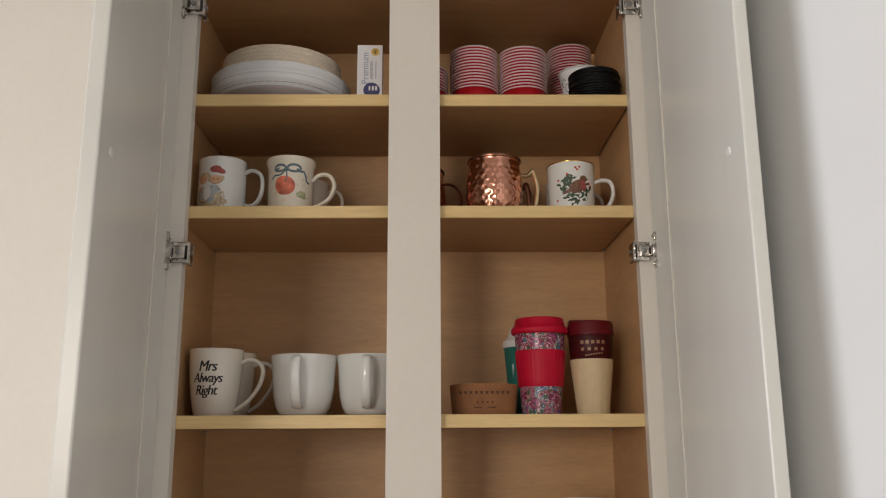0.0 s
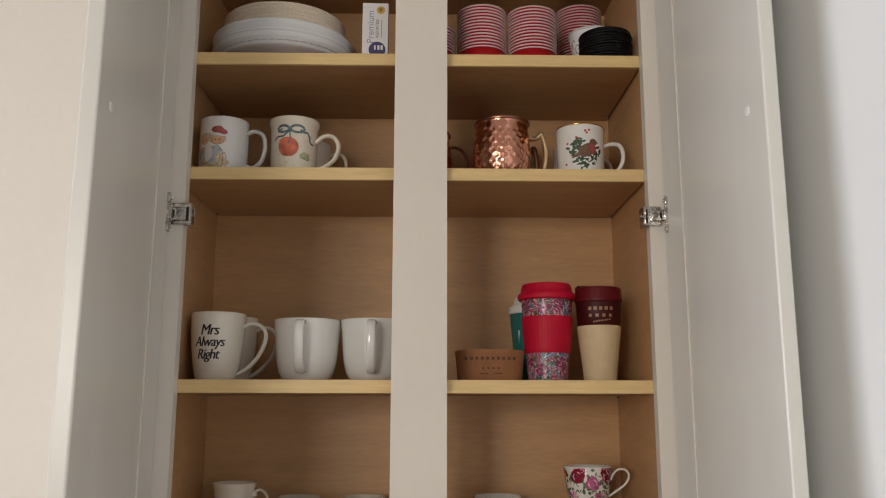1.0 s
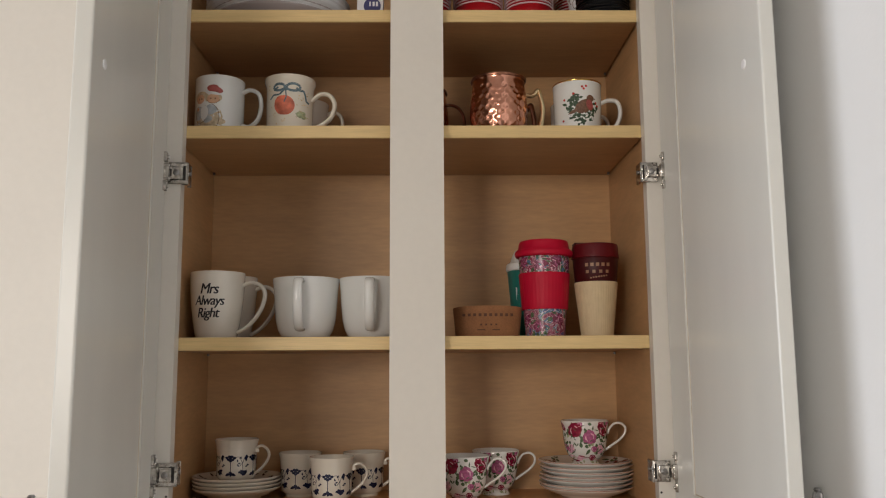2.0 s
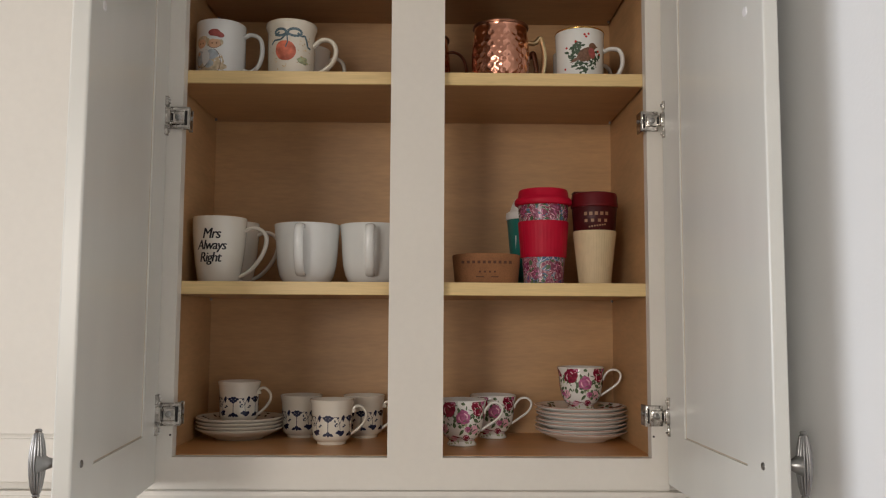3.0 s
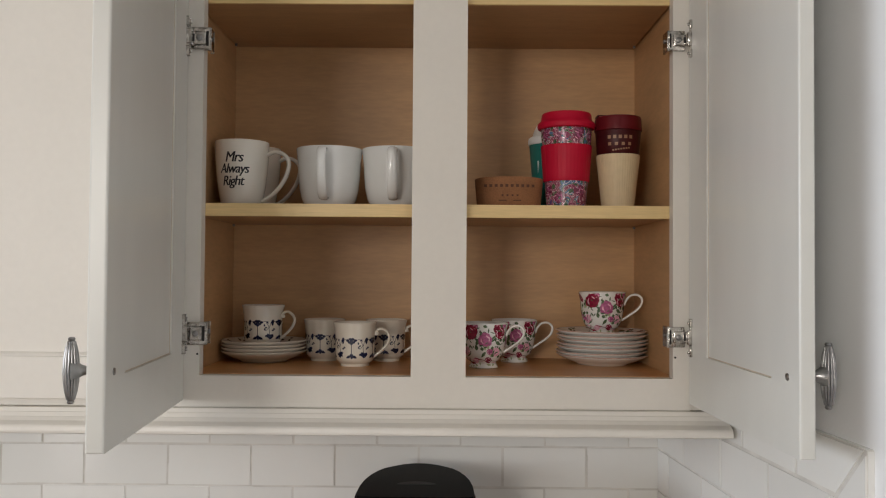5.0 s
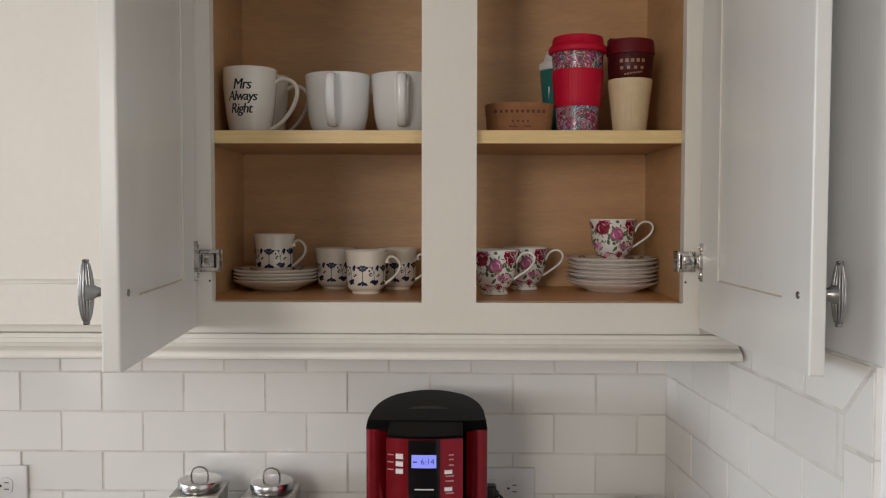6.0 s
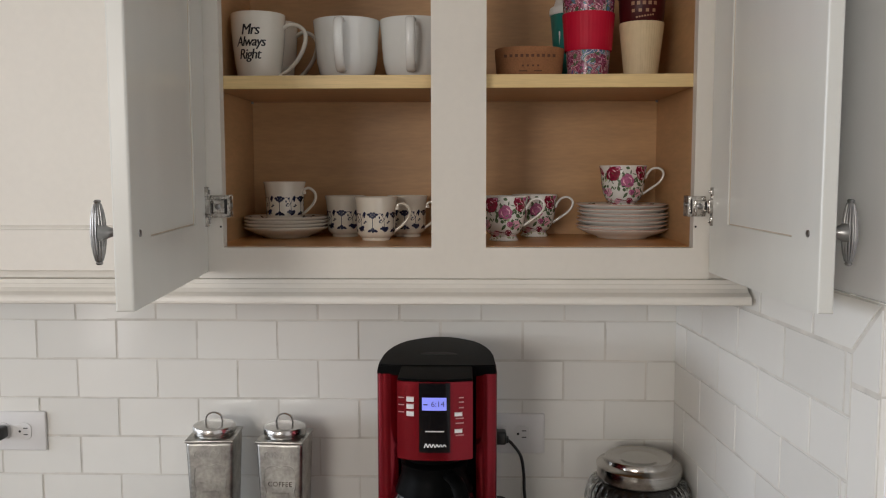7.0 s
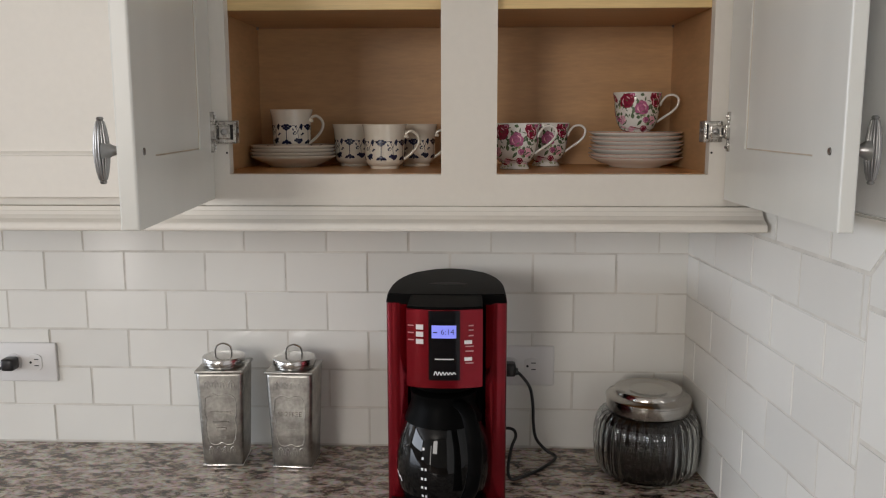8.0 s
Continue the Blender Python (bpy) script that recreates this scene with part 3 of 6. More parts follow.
def wrap_letters(bm, radius, u0, v0, facing=-90.0, lift=0.00045, bold=1.0):
    for v in bm.verts:
        h = v0 + v.co.y
        r = radius(h)
        a = radians(facing) + (u0 + v.co.x * bold) / r
        v.co = Vector(((r + lift) * math.cos(a), (r + lift) * math.sin(a), h))
    return bm


def vessel(outer, wall=0.004, floor=0.006, lip=0.0):
    """Closed (radius, height) outline of a cup from its rising outer wall."""
    top_r, top_z = outer[-1]
    inner = [(max(r - wall, 0.002), max(z, floor)) for r, z in reversed(outer[1:]) if z > floor and z < top_z - 0.001]
    last = inner[-1][0] if inner else outer[1][0] - wall
    return [(0, outer[0][1]), *outer, (top_r + lip - wall * 0.2, top_z + wall * 0.35), (top_r - wall * 0.7, top_z + wall * 0.35), (top_r - wall, top_z - wall * 0.2), *inner, (last * 0.8, floor), (0, floor)]


def ear(points, angle):
    """Handle points (distance from the axis, height) in the plane at that angle."""
    c, s = math.cos(radians(angle)), math.sin(radians(angle))
    return smooth_path([(r * c, r * s, z) for r, z in points])


def across(angle):
    return (-math.sin(radians(angle)), math.cos(radians(angle)), 0)


SIZE = 0.978


def mug(name, at, outer, mat, label, category, handle, handle_angle, wide=0.0045, thick=0.0035, turn=0.0, group="", wall=0.004, handle_mat=None, handle_label="", wobble=None, seg=48, tall=1.0):
    thing = empty(name, pose(*at, 0, 0, turn), label, category, group)
    thing.scale = (SIZE, SIZE, SIZE * tall * 0.985)
    body = part("body", lathe(vessel(outer, wall), seg, wobble=wobble), mat, thing, smooth=True)
    part("handle", sweep(ear(handle, handle_angle), wide, thick, 12, across(handle_angle)), handle_mat or mat, thing, handle_label, True)
    return thing, body, outline_radius(outer)


SHELF_1, SHELF_2, SHELF_3 = SHELVES

# ---- top shelf: paper plates, carton, cup stacks, lids ----
PLATE_AT = (-0.2375, 0.1490)


def plate_mesh(r_rim, r_base, rise, mat, sheet=0.0008):
    out = [(0, 0), (r_base, 0), (r_base + 0.003, 0.002), (r_rim - 0.004, rise * 0.88), (r_rim, rise)]
    prof = [*out, (r_rim, rise + sheet), *[(max(r - 0.0006, 0), z + sheet) for r, z in reversed(out[1:-1])], (0, sheet)]
    bm = lathe(prof, 56)
    bmesh.ops.recalc_face_normals(bm, faces=bm.faces[:])
    for f in bm.faces:
        f.smooth = True
    me = bpy.data.meshes.new("plate")
    bm.to_mesh(me)
    bm.free()
    me.materials.append(mat)
    return me


def plate_stack(me, n, z0, step, name, label, group, spread):
    r = random.Random(n)
    for i in range(n):
        ob = new(name, me)
        ob.matrix_world = pose(PLATE_AT[0] + r.uniform(-spread, spread), PLATE_AT[1] + r.uniform(-spread, spread), z0 + i * step, r.uniform(-0.25, 0.25), r.uniform(-0.25, 0.25), r.uniform(0, 360))
        tagged(ob, label, "plate", group)


plate_stack(plate_mesh(0.1155, 0.095, 0.0195, CLEAR_PLASTIC, 0.0014), 2, SHELF_3 + 0.0006, 0.0085, "plastic_plate", "smoky plastic plate at the bottom of a stack", "smoky plastic plates", 0.0006)
plate_stack(plate_mesh(0.1200, 0.105, 0.0190, PAPER), 9, SHELF_3 + 0.0140, 0.0036, "paper_plate", "white paper plate in a tall stack", "white paper plates", 0.0018)
plate_stack(plate_mesh(0.1030, 0.092, 0.0155, KRAFT), 14, SHELF_3 + 0.0480, 0.0028, "paper_plate", "small tan paper plate on a white stack", "tan paper plates", 0.0008)

carton = empty("carton", pose(-0.0771, 0.0927, SHELF_3, 0, 0, 1.5), "narrow white carton of assorted cutlery standing on end", "box")
carton.scale = (0.972, 0.972, 0.965)
part("body", box(-0.0218, 0.0218, -0.026, 0.026, 0, 0.113, 0.0008), BOX_WHITE, carton)


def flat_print(name, bm, mat, parent, x, y, z, turn, label=""):
    bm.transform(Matrix.Translation((x, y, z)) @ Euler((radians(90), radians(turn), 0)).to_matrix().to_4x4())
    return part(name, bm, mat, parent, label)


flat_print("lettering", letters("Premium", 0.0165), BOX_GREY, carton, -0.0075, -0.0264, 0.069, -90)
flat_print("lettering", letters("ASSORTED", 0.0068, 0, 1.05), BOX_NAVY, carton, 0.0035, -0.0264, 0.066, -90)
flat_print("lettering_bar", box(-0.016, 0.016, -0.0006, 0.0006, -0.0001, 0.0001, 0), BOX_GREY, carton, 0.0105, -0.0264, 0.066, -90)
bm = lathe([(0, 0), (0.0072, 0), (0.0072, 0.0003), (0, 0.0003)], 24)
flat_print("dot", bm, BOX_YELLOW, carton, 0.0092, -0.0261, 0.1, 0)
flat_print("lettering", letters("48", 0.0085, 0, 0.95), INK, carton, 0.0092, -0.0268, 0.1, -90)
bm = lathe([(0, 0), (0.0142, 0), (0.0142, 0.0003), (0, 0.0003)], 28)
flat_print("dot", bm, BOX_NAVY, carton, 0.0035, -0.0261, 0.028, 0)
for dx, w in ((-0.005, 0.0028), (0.0005, 0.0036), (0.006, 0.0036)):
    flat_print("lettering_bar", box(dx, dx + w, 0.0005, 0.0085, -0.0001, 0.0001, 0), BOX_WHITE, carton, 0.0035, -0.0268, 0.027, 0)


def cup_pair():
    """Body and rolled lip of one paper cup, as meshes."""
    body = [(0, 0.003), (0.030, 0.003), (0.031, 0), (0.0315, 0), (0.0412, 0.0430), (0.0408, 0.0430), (0.0308, 0.005), (0, 0.005)]
    lip = [(0.0411, 0.0424), (0.0426, 0.0426), (0.0431, 0.0432), (0.0431, 0.0441), (0.0426, 0.0446), (0.0408, 0.0444), (0.0407, 0.0433), (0.0411, 0.0424)]
    out = []
    for prof, mat, name in ((body, CUP_RED, "body"), (lip, CUP_LIP, "lip")):
        bm = lathe(prof, 40)
        bmesh.ops.recalc_face_normals(bm, faces=bm.faces[:])
        for f in bm.faces:
            f.smooth = True
        me = bpy.data.meshes.new(name)
        bm.to_mesh(me)
        bm.free()
        me.materials.append(mat)
        out.append((name, me))
    return out


CUP = cup_pair()
for sx, sy, count in ((0.1019, 0.1218, 14), (0.1884, 0.1247, 14), (0.2891, 0.2303, 24), (0.0144, 0.1247, 8)):
    r = random.Random(int(sx * 1000))
    for i in range(count):
        c = empty("paper_cup", pose(sx + r.uniform(-0.0004, 0.0004), sy + r.uniform(-0.0004, 0.0004), SHELF_3 + i * 0.0056), "red paper cup with a white rolled lip, nested in a stack", "cup", "stacked red cups")
        c.scale = (0.972, 0.972, 0.965)
        for name, me in CUP:
            ob = new(name, me)
            ob.parent = c

outer = [(0.026, 0), (0.027, 0.001), (0.0405, 0.094)]
cup = empty("paper_cup", pose(0.2959, 0.1480, SHELF_3), "white paper cup with brown line print", "cup")
cup.scale = (0.972, 0.972, 0.965)
part("body", lathe(vessel(outer, 0.0008, 0.004), 44), PAPER, cup, smooth=True)
part("lip", lathe([(0.0398, 0.0925), (0.0422, 0.0932), (0.0425, 0.0952), (0.0412, 0.0962), (0.0398, 0.0955), (0.0398, 0.0925)], 44), PAPER, cup, smooth=True)
rad = outline_radius(outer)
shapes = []
for k in range(9):
    shapes += stroke(arc_line(-0.034 + k * 0.009, 0.066 + 0.006 * math.sin(k * 2.1), 0.0048, 0.0075, 20 * k, 20 * k + 250), 0.0011)
part("print", wrapped(shapes, rad, -120), BROWN_PRINT, cup, "brown loops")

lids = empty("lid_stack", pose(0.3008, 0.0646, SHELF_3), "stack of black plastic cup lids on the shelf", "lids")
lids.scale = (0.972, 0.972, 0.965)
for i in range(11):
    ob = part("lid", lathe([(0.0385, 0), (0.0432, 0.0004), (0.0440, 0.0020), (0.0430, 0.0043), (0.0390, 0.0050), (0.034, 0.0040), (0, 0.0040), (0, 0.0034), (0.033, 0.0034), (0.0385, 0)], 44), LIDS_BLACK, lids, "", True)
    ob.matrix_basis = pose(0.0007 * math.sin(i * 2.3), 0.0007 * math.cos(i * 1.7), i * 0.0048, 0, 0.4 * math.sin(i), 0)

# ---- second shelf: decorated mugs, hammered copper mugs ----
outer = [(0.034, 0), (0.037, 0.001), (0.0395, 0.004), (0.0400, 0.012), (0.0402, 0.09), (0.0408, 0.1035)]
th, body, rad = mug("mug", (-0.3231, 0.1053, SHELF_2), outer, COOL_WHITE, "white mug with painted rounded shapes and a red cap", "mug", [(0.038, 0.083), (0.052, 0.088), (0.067, 0.080), (0.0715, 0.058), (0.066, 0.034), (0.052, 0.022), (0.038, 0.026)], -8, 0.0052, 0.0036, tall=0.97)
FIG = dict(zoom=1.15, middle=0.05)
part("print", wrapped([ellipse(0.0010, 0.0745, 0.0115, 0.0055, -14, ragged=0.06), ellipse(-0.002, 0.0775, 0.0085, 0.0045, 5)], rad, **FIG), ROSE_RED, th, "soft red cap")
part("print", wrapped([ellipse(-0.0015, 0.0690, 0.0115, 0.0022, -10), ellipse(-0.0120, 0.0800, 0.0026, 0.0026), ellipse(-0.014, 0.040, 0.006, 0.012, 0, ragged=0.15)], rad, lift=0.0005, **FIG), COOL_WHITE, th, "white brim")
part("print", wrapped([ellipse(-0.001, 0.0605, 0.0090, 0.0072), ellipse(-0.0215, 0.0610, 0.0078, 0.0070), ellipse(-0.011, 0.043, 0.0036, 0.003), ellipse(-0.026, 0.046, 0.003, 0.003)], rad, lift=0.00035, **FIG), SKIN, th, "tan rounds")
part("print", wrapped([ellipse(-0.022, 0.065, 0.0105, 0.0080, 15, ragged=0.15), ellipse(0.0075, 0.0620, 0.0034, 0.0055, ragged=0.2), ellipse(-0.0105, 0.063, 0.003, 0.006, ragged=0.2), ellipse(-0.010, 0.033, 0.021, 0.019, 0, ragged=0.14), ellipse(-0.012, 0.018, 0.024, 0.006, 0, ragged=0.2), ellipse(0.010, 0.026, 0.006, 0.005, 0, ragged=0.25), ellipse(0.017, 0.016, 0.004, 0.0018)], rad, lift=0.0002, **FIG), BEIGE_WASH, th, "beige washes")
part("print", wrapped([ellipse(-0.004, 0.044, 0.0085, 0.0080, 0, ragged=0.12), ellipse(-0.024, 0.040, 0.0085, 0.011, 0, ragged=0.12), ellipse(-0.009, 0.030, 0.007, 0.006, 0, ragged=0.15)], rad, lift=0.00032, **FIG), BLUE_PALE, th, "pale blue washes")
part("print", wrapped([ellipse(-0.0040, 0.0605, 0.0009, 0.0014), ellipse(0.0020, 0.0605, 0.0009, 0.0014), ellipse(-0.0235, 0.061, 0.0009, 0.0014), ellipse(-0.0185, 0.061, 0.0009, 0.0014)] + stroke(arc_line(-0.004, 0.032, 0.012, 0.020, -60, 80), 0.0007) + stroke(arc_line(-0.02, 0.036, 0.010, 0.012, 120, 330), 0.0007) + stroke(arc_line(-0.001, 0.0605, 0.0092, 0.0074, 190, 350), 0.0006) + stroke(arc_line(-0.010, 0.020, 0.018, 0.006, 180, 350), 0.0007), rad, lift=0.0006, **FIG), BROWN_PRINT, th, "fine brown lines")

outer = [(0.031, 0), (0.0345, 0.001), (0.0370, 0.004), (0.0378, 0.012), (0.0388, 0.090), (0.0402, 0.0975), (0.0420, 0.1010), (0.0424, 0.1075)]
th, body, rad = mug("mug", (-0.2088, 0.1053, SHELF_2), outer, CREAM_STONE, "cream stoneware mug painted with a peach and a teal bow", "mug", [(0.037, 0.070), (0.052, 0.082), (0.068, 0.079), (0.0765, 0.062), (0.071, 0.040), (0.056, 0.026), (0.037, 0.018)], -8, 0.0055, 0.0040, tall=0.945)
part("peach", wrapped([ellipse(-0.003, 0.053, 0.0148, 0.0155, ragged=0.03, n=20), ellipse(-0.007, 0.056, 0.011, 0.0125)], rad, zoom=1.15, middle=0.055), PEACH, th, "rosy peach motif")
bow = stroke(arc_line(-0.0105, 0.0815, 0.0085, 0.0052, -20, 320, 14), 0.0038) + stroke(arc_line(0.0100, 0.0815, 0.0100, 0.0056, -150, 190, 14), 0.0038) + [ellipse(-0.001, 0.0785, 0.0036, 0.0030)] + stroke([(-0.002, 0.078), (-0.010, 0.070), (-0.020, 0.070), (-0.026, 0.064)], 0.0026) + stroke([(0.014, 0.081), (0.020, 0.076), (0.025, 0.078), (0.0285, 0.070), (0.030, 0.062), (0.036, 0.060)], 0.003) + stroke([(-0.001, 0.077), (0.0, 0.066), (-0.003, 0.058)], 0.0018) + stroke([(-0.012, 0.082), (-0.019, 0.077)], 0.0028)
part("bow", wrapped(bow, rad, lift=0.0005, zoom=1.15, middle=0.055), TEAL_PRINT, th, "teal ribbon bow")
r = random.Random(8)
shapes = []
for k in range(70):
    u, v = r.uniform(-0.034, 0.036), r.uniform(0.022, 0.088)
    if math.hypot((u + 0.003) / 0.019, (v - 0.055) / 0.021) < 1 or v > 0.072 and abs(u) < 0.024:
        continue
    shapes.append(leaf(u, v, r.uniform(0.002, 0.0045), 0.0013, r.uniform(0, 360)))
part("print", wrapped(shapes, rad, zoom=1.15, middle=0.055), OCHRE, th, "scattered ochre sprigs")
part("print", wrapped([ellipse(0.021, 0.040, 0.0075, 0.005, 15, ragged=0.25), ellipse(0.026, 0.036, 0.005, 0.003, 0, ragged=0.2)], rad, zoom=1.15, middle=0.055), LEAF_PALE, th, "faded green sprig")

outer = [(0.031, 0), (0.0345, 0.001), (0.0378, 0.006), (0.0385, 0.088), (0.0398, 0.097)]
th, body, rad = mug("mug", (-0.1976, 0.2158, SHELF_2), outer, PORCELAIN, "plain white mug standing among painted mugs", "mug", [(0.036, 0.078), (0.050, 0.083), (0.0625, 0.074), (0.066, 0.055), (0.060, 0.034), (0.048, 0.024), (0.036, 0.026)], -6, 0.005, 0.0035)


def copper_mug(at, turn, angle, mat, handle_mat, label, pts=None):
    outer = [(0.030, 0), (0.034, 0.0005), (0.0405, 0.005), (0.0462, 0.020), (0.0488, 0.042), (0.0488, 0.058), (0.0470, 0.080), (0.0448, 0.097), (0.0440, 0.104), (0.0452, 0.1085)]
    th = empty("copper_mug", pose(*at, 0, 0, turn), label, "mug", "copper mugs")
    th.scale = (0.972, 0.972, 0.918)
    rad = outline_radius(outer)
    prof = []
    n = 54
    for i in range(n + 1):
        z = 0.1085 * i / n
        prof.append((rad(z), z))
    rows, per, seg = 9, 22, 132
    dents = []
    for k in range(rows):
        for j in range(per):
            dents.append((2 * math.pi * (j + 0.5 * (k % 2)) / per, 0.010 + k * 0.0097))

    def dented(a, z):
        if z > 0.096 or z < 0.004:
            return 1.0
        k = min(max(round((z - 0.010) / 0.0097), 0), rows - 1)
        j = (a / (2 * math.pi) * per - 0.5 * (k % 2))
        da = (j - round(j)) * 2 * math.pi / per * 0.047
        d = math.hypot(da, z - (0.010 + k * 0.0097)) / 0.0055
        return 1.0 - (0.022 * (1 - d * d) if d < 1 else 0.0)

    inner = [(r - 0.0022, z) for r, z in reversed(prof) if z > 0.006]
    prof = [(0, 0), *prof, (0.0462, 0.1100), (0.0450, 0.1112), (0.0435, 0.1105), *inner[::6], (0, 0.006)]
    part("body", lathe(prof, seg, wobble=dented), mat, th, smooth=True)
    part("rim", lathe([(0.0440, 0.1060), (0.0466, 0.1068), (0.0474, 0.1090), (0.0468, 0.1112), (0.0448, 0.1120), (0.0432, 0.1108), (0.0440, 0.1060)], 64), COPPER_DARK, th, "dark rolled rim", True)
    pts = pts or [(0.0470, 0.083), (0.054, 0.0810), (0.060, 0.0830), (0.0665, 0.0905), (0.0695, 0.083), (0.0735, 0.062), (0.0735, 0.045), (0.0700, 0.024), (0.064, 0.010), (0.0560, 0.0065), (0.044, 0.0125)]
    part("handle", sweep(ear(pts, angle), 0.0056 if len(pts) > 9 else 0.0034, 0.0040 if len(pts) > 9 else 0.0028, 10, across(angle)), handle_mat, th, "cast metal handle", True)
    return th


copper_mug((0.1330, 0.1092, SHELF_2), 0, -6, COPPER, BRASS, "hammered copper mug with a brass handle")
copper_mug((0.1437, 0.2197, SHELF_2), 0, -38, COPPER, COPPER_DARK, "hammered copper mug with a dark handle, standing behind")
copper_mug((0.0046, 0.1712, SHELF_2), 0, 0, COPPER, COPPER_DARK, "hammered copper mug with a dark round handle, half hidden", [(0.044, 0.086), (0.054, 0.0875), (0.066, 0.082), (0.0745, 0.068), (0.0765, 0.050), (0.072, 0.034), (0.062, 0.024), (0.045, 0.022)])

outer = [(0.032, 0), (0.0355, 0.001), (0.0380, 0.005), (0.0388, 0.015), (0.0400, 0.080), (0.0408, 0.0955)]
th, body, rad = mug("mug", (0.2623, 0.1053, SHELF_2), outer, COOL_WHITE, "white mug with a painted bird in holly and a gold rim", "mug", [(0.038, 0.064), (0.050, 0.069), (0.064, 0.067), (0.0700, 0.055), (0.0695, 0.038), (0.062, 0.022), (0.048, 0.014), (0.038, 0.018)], -8, 0.0050, 0.0037, tall=0.97)
part("rim_band", lathe([(0.0409, 0.0945), (0.0411, 0.0948), (0.0413, 0.0962), (0.0405, 0.0973), (0.0396, 0.0972), (0.0396, 0.0968), (0.0409, 0.0955), (0.0409, 0.0945)], 48), GOLD, th, "gold rim band", True)
r = random.Random(3)
hol = []
for k in range(120):
    a = r.uniform(95, 385)
    u, v = 0.019 * math.cos(radians(a)) * r.uniform(0.45, 1.1), 0.046 + 0.020 * math.sin(radians(a)) * r.uniform(0.45, 1.05)
    hol.append(leaf(u, v, r.uniform(0.004, 0.0085), r.uniform(0.0022, 0.004), r.uniform(0, 360)))
part("print", wrapped(hol, rad, zoom=1.3, middle=0.046), HOLLY, th, "dark holly leaves")
part("print", wrapped([leaf(r.uniform(-0.02, 0.02), r.uniform(0.026, 0.042), 0.006, 0.0026, r.uniform(0, 360)) for k in range(14)], rad, lift=0.0005, zoom=1.3, middle=0.046), COOL_WHITE, th)
part("print", wrapped([ellipse(0.003, 0.048, 0.0125, 0.0085, 35, ragged=0.06), ellipse(0.0115, 0.0590, 0.0052, 0.0048), leaf(-0.004, 0.044, 0.015, 0.005, 205), leaf(0.0155, 0.0590, 0.004, 0.002, -5)], rad, lift=0.0006, zoom=1.3, middle=0.046), BROWN_PRINT, th, "brown bird shape")
part("print", wrapped([ellipse(0.0105, 0.050, 0.0045, 0.0075, 15)], rad, lift=0.0008, zoom=1.3, middle=0.046), ROSE_RED, th, "russet breast")
part("print", wrapped([ellipse(u, v, 0.0016, 0.0016, n=8) for u, v in ((0.001, 0.0745), (0.006, 0.0755), (0.003, 0.0718), (0.020, 0.0535), (0.0225, 0.050), (-0.024, 0.030), (-0.022, 0.058), (-0.010, 0.0655))], rad, lift=0.0007, zoom=1.3, middle=0.046), BERRY, th, "red berries")

outer = [(0.032, 0), (0.0355, 0.001), (0.0390, 0.006), (0.0398, 0.086), (0.0402, 0.094)]
th, body, rad = mug("mug", (0.2740, 0.2158, SHELF_2), outer, COOL_WHITE, "white mug with small dark marks, standing behind another", "mug", [(0.038, 0.070), (0.050, 0.074), (0.0605, 0.065), (0.0625, 0.050), (0.058, 0.032), (0.048, 0.022), (0.038, 0.024)], -10, 0.0048, 0.0035)
part("lettering_bar", wrapped(stroke([(-0.032, 0.064), (-0.024, 0.067), (-0.018, 0.066)], 0.0016) + stroke([(-0.030, 0.030), (-0.030, 0.038)], 0.0022) + stroke([(-0.025, 0.060), (-0.025, 0.066)], 0.0022), rad), INK, th)

# ---- first shelf: lettered mug, white mugs, sleeve, tumblers ----
TALL = [(0.0285, 0), (0.0308, 0.0008), (0.0325, 0.003), (0.0345, 0.010), (0.0385, 0.034), (0.0415, 0.060), (0.0434, 0.086), (0.0444, 0.1125)]
TALL_EAR = [(0.042, 0.0915), (0.054, 0.0970), (0.067, 0.0950), (0.0770, 0.0860), (0.0795, 0.073), (0.0745, 0.054), (0.064, 0.036), (0.050, 0.021), (0.035, 0.012)]
th, body, rad = mug("mug", (-0.3224, 0.1266, SHELF_1), TALL, PORCELAIN, "tall cream white mug with black script lettering", "mug", TALL_EAR, -5, 0.0050, 0.0036, tall=0.975)
for text, u, v, size in (("Mrs", -0.0035, 0.0830, 0.0235), ("Always", -0.0040, 0.0637, 0.0215), ("Right", -0.0060, 0.0432, 0.0220)):
    both = bmesh.new()
    for shift in (-0.0005, 0.0, 0.0005):
        bm = wrap_letters(letters(text, size * 1.06, 0.24, 0.90), rad, u + shift, v, -90, 0.00045 + shift * 0.1, 0.83)
        me = bpy.data.meshes.new("lettering")
        bm.to_mesh(me)
        bm.free()
        both.from_mesh(me)
        bpy.data.meshes.remove(me)
    part("lettering", both, INK, th, "black script lettering")
mug("mug", (-0.3214, 0.2197, SHELF_1), TALL, PORCELAIN, "tall plain cream white mug beside a lettered mug", "mug", TALL_EAR, -3, 0.0050, 0.0036)

ROUND = [(0.0290, 0), (0.0345, 0.0012), (0.0402, 0.0065), (0.0450, 0.016), (0.0488, 0.033), (0.0510, 0.056), (0.0524, 0.082), (0.0550, 0.1035)]
ROUND_EAR = [(0.050, 0.095), (0.062, 0.0985), (0.074, 0.095), (0.081, 0.080), (0.080, 0.054), (0.071, 0.030), (0.058, 0.0165), (0.044, 0.0155)]
for x in (-0.1812, -0.0743):
    mug("mug", (x, 0.134, SHELF_1), ROUND, COOL_WHITE, "rounded plain white mug with a broad flat handle", "mug", ROUND_EAR, -92 if x < -0.1 else -90, 0.0075, 0.0032, group="rounded white mugs", tall=0.965)

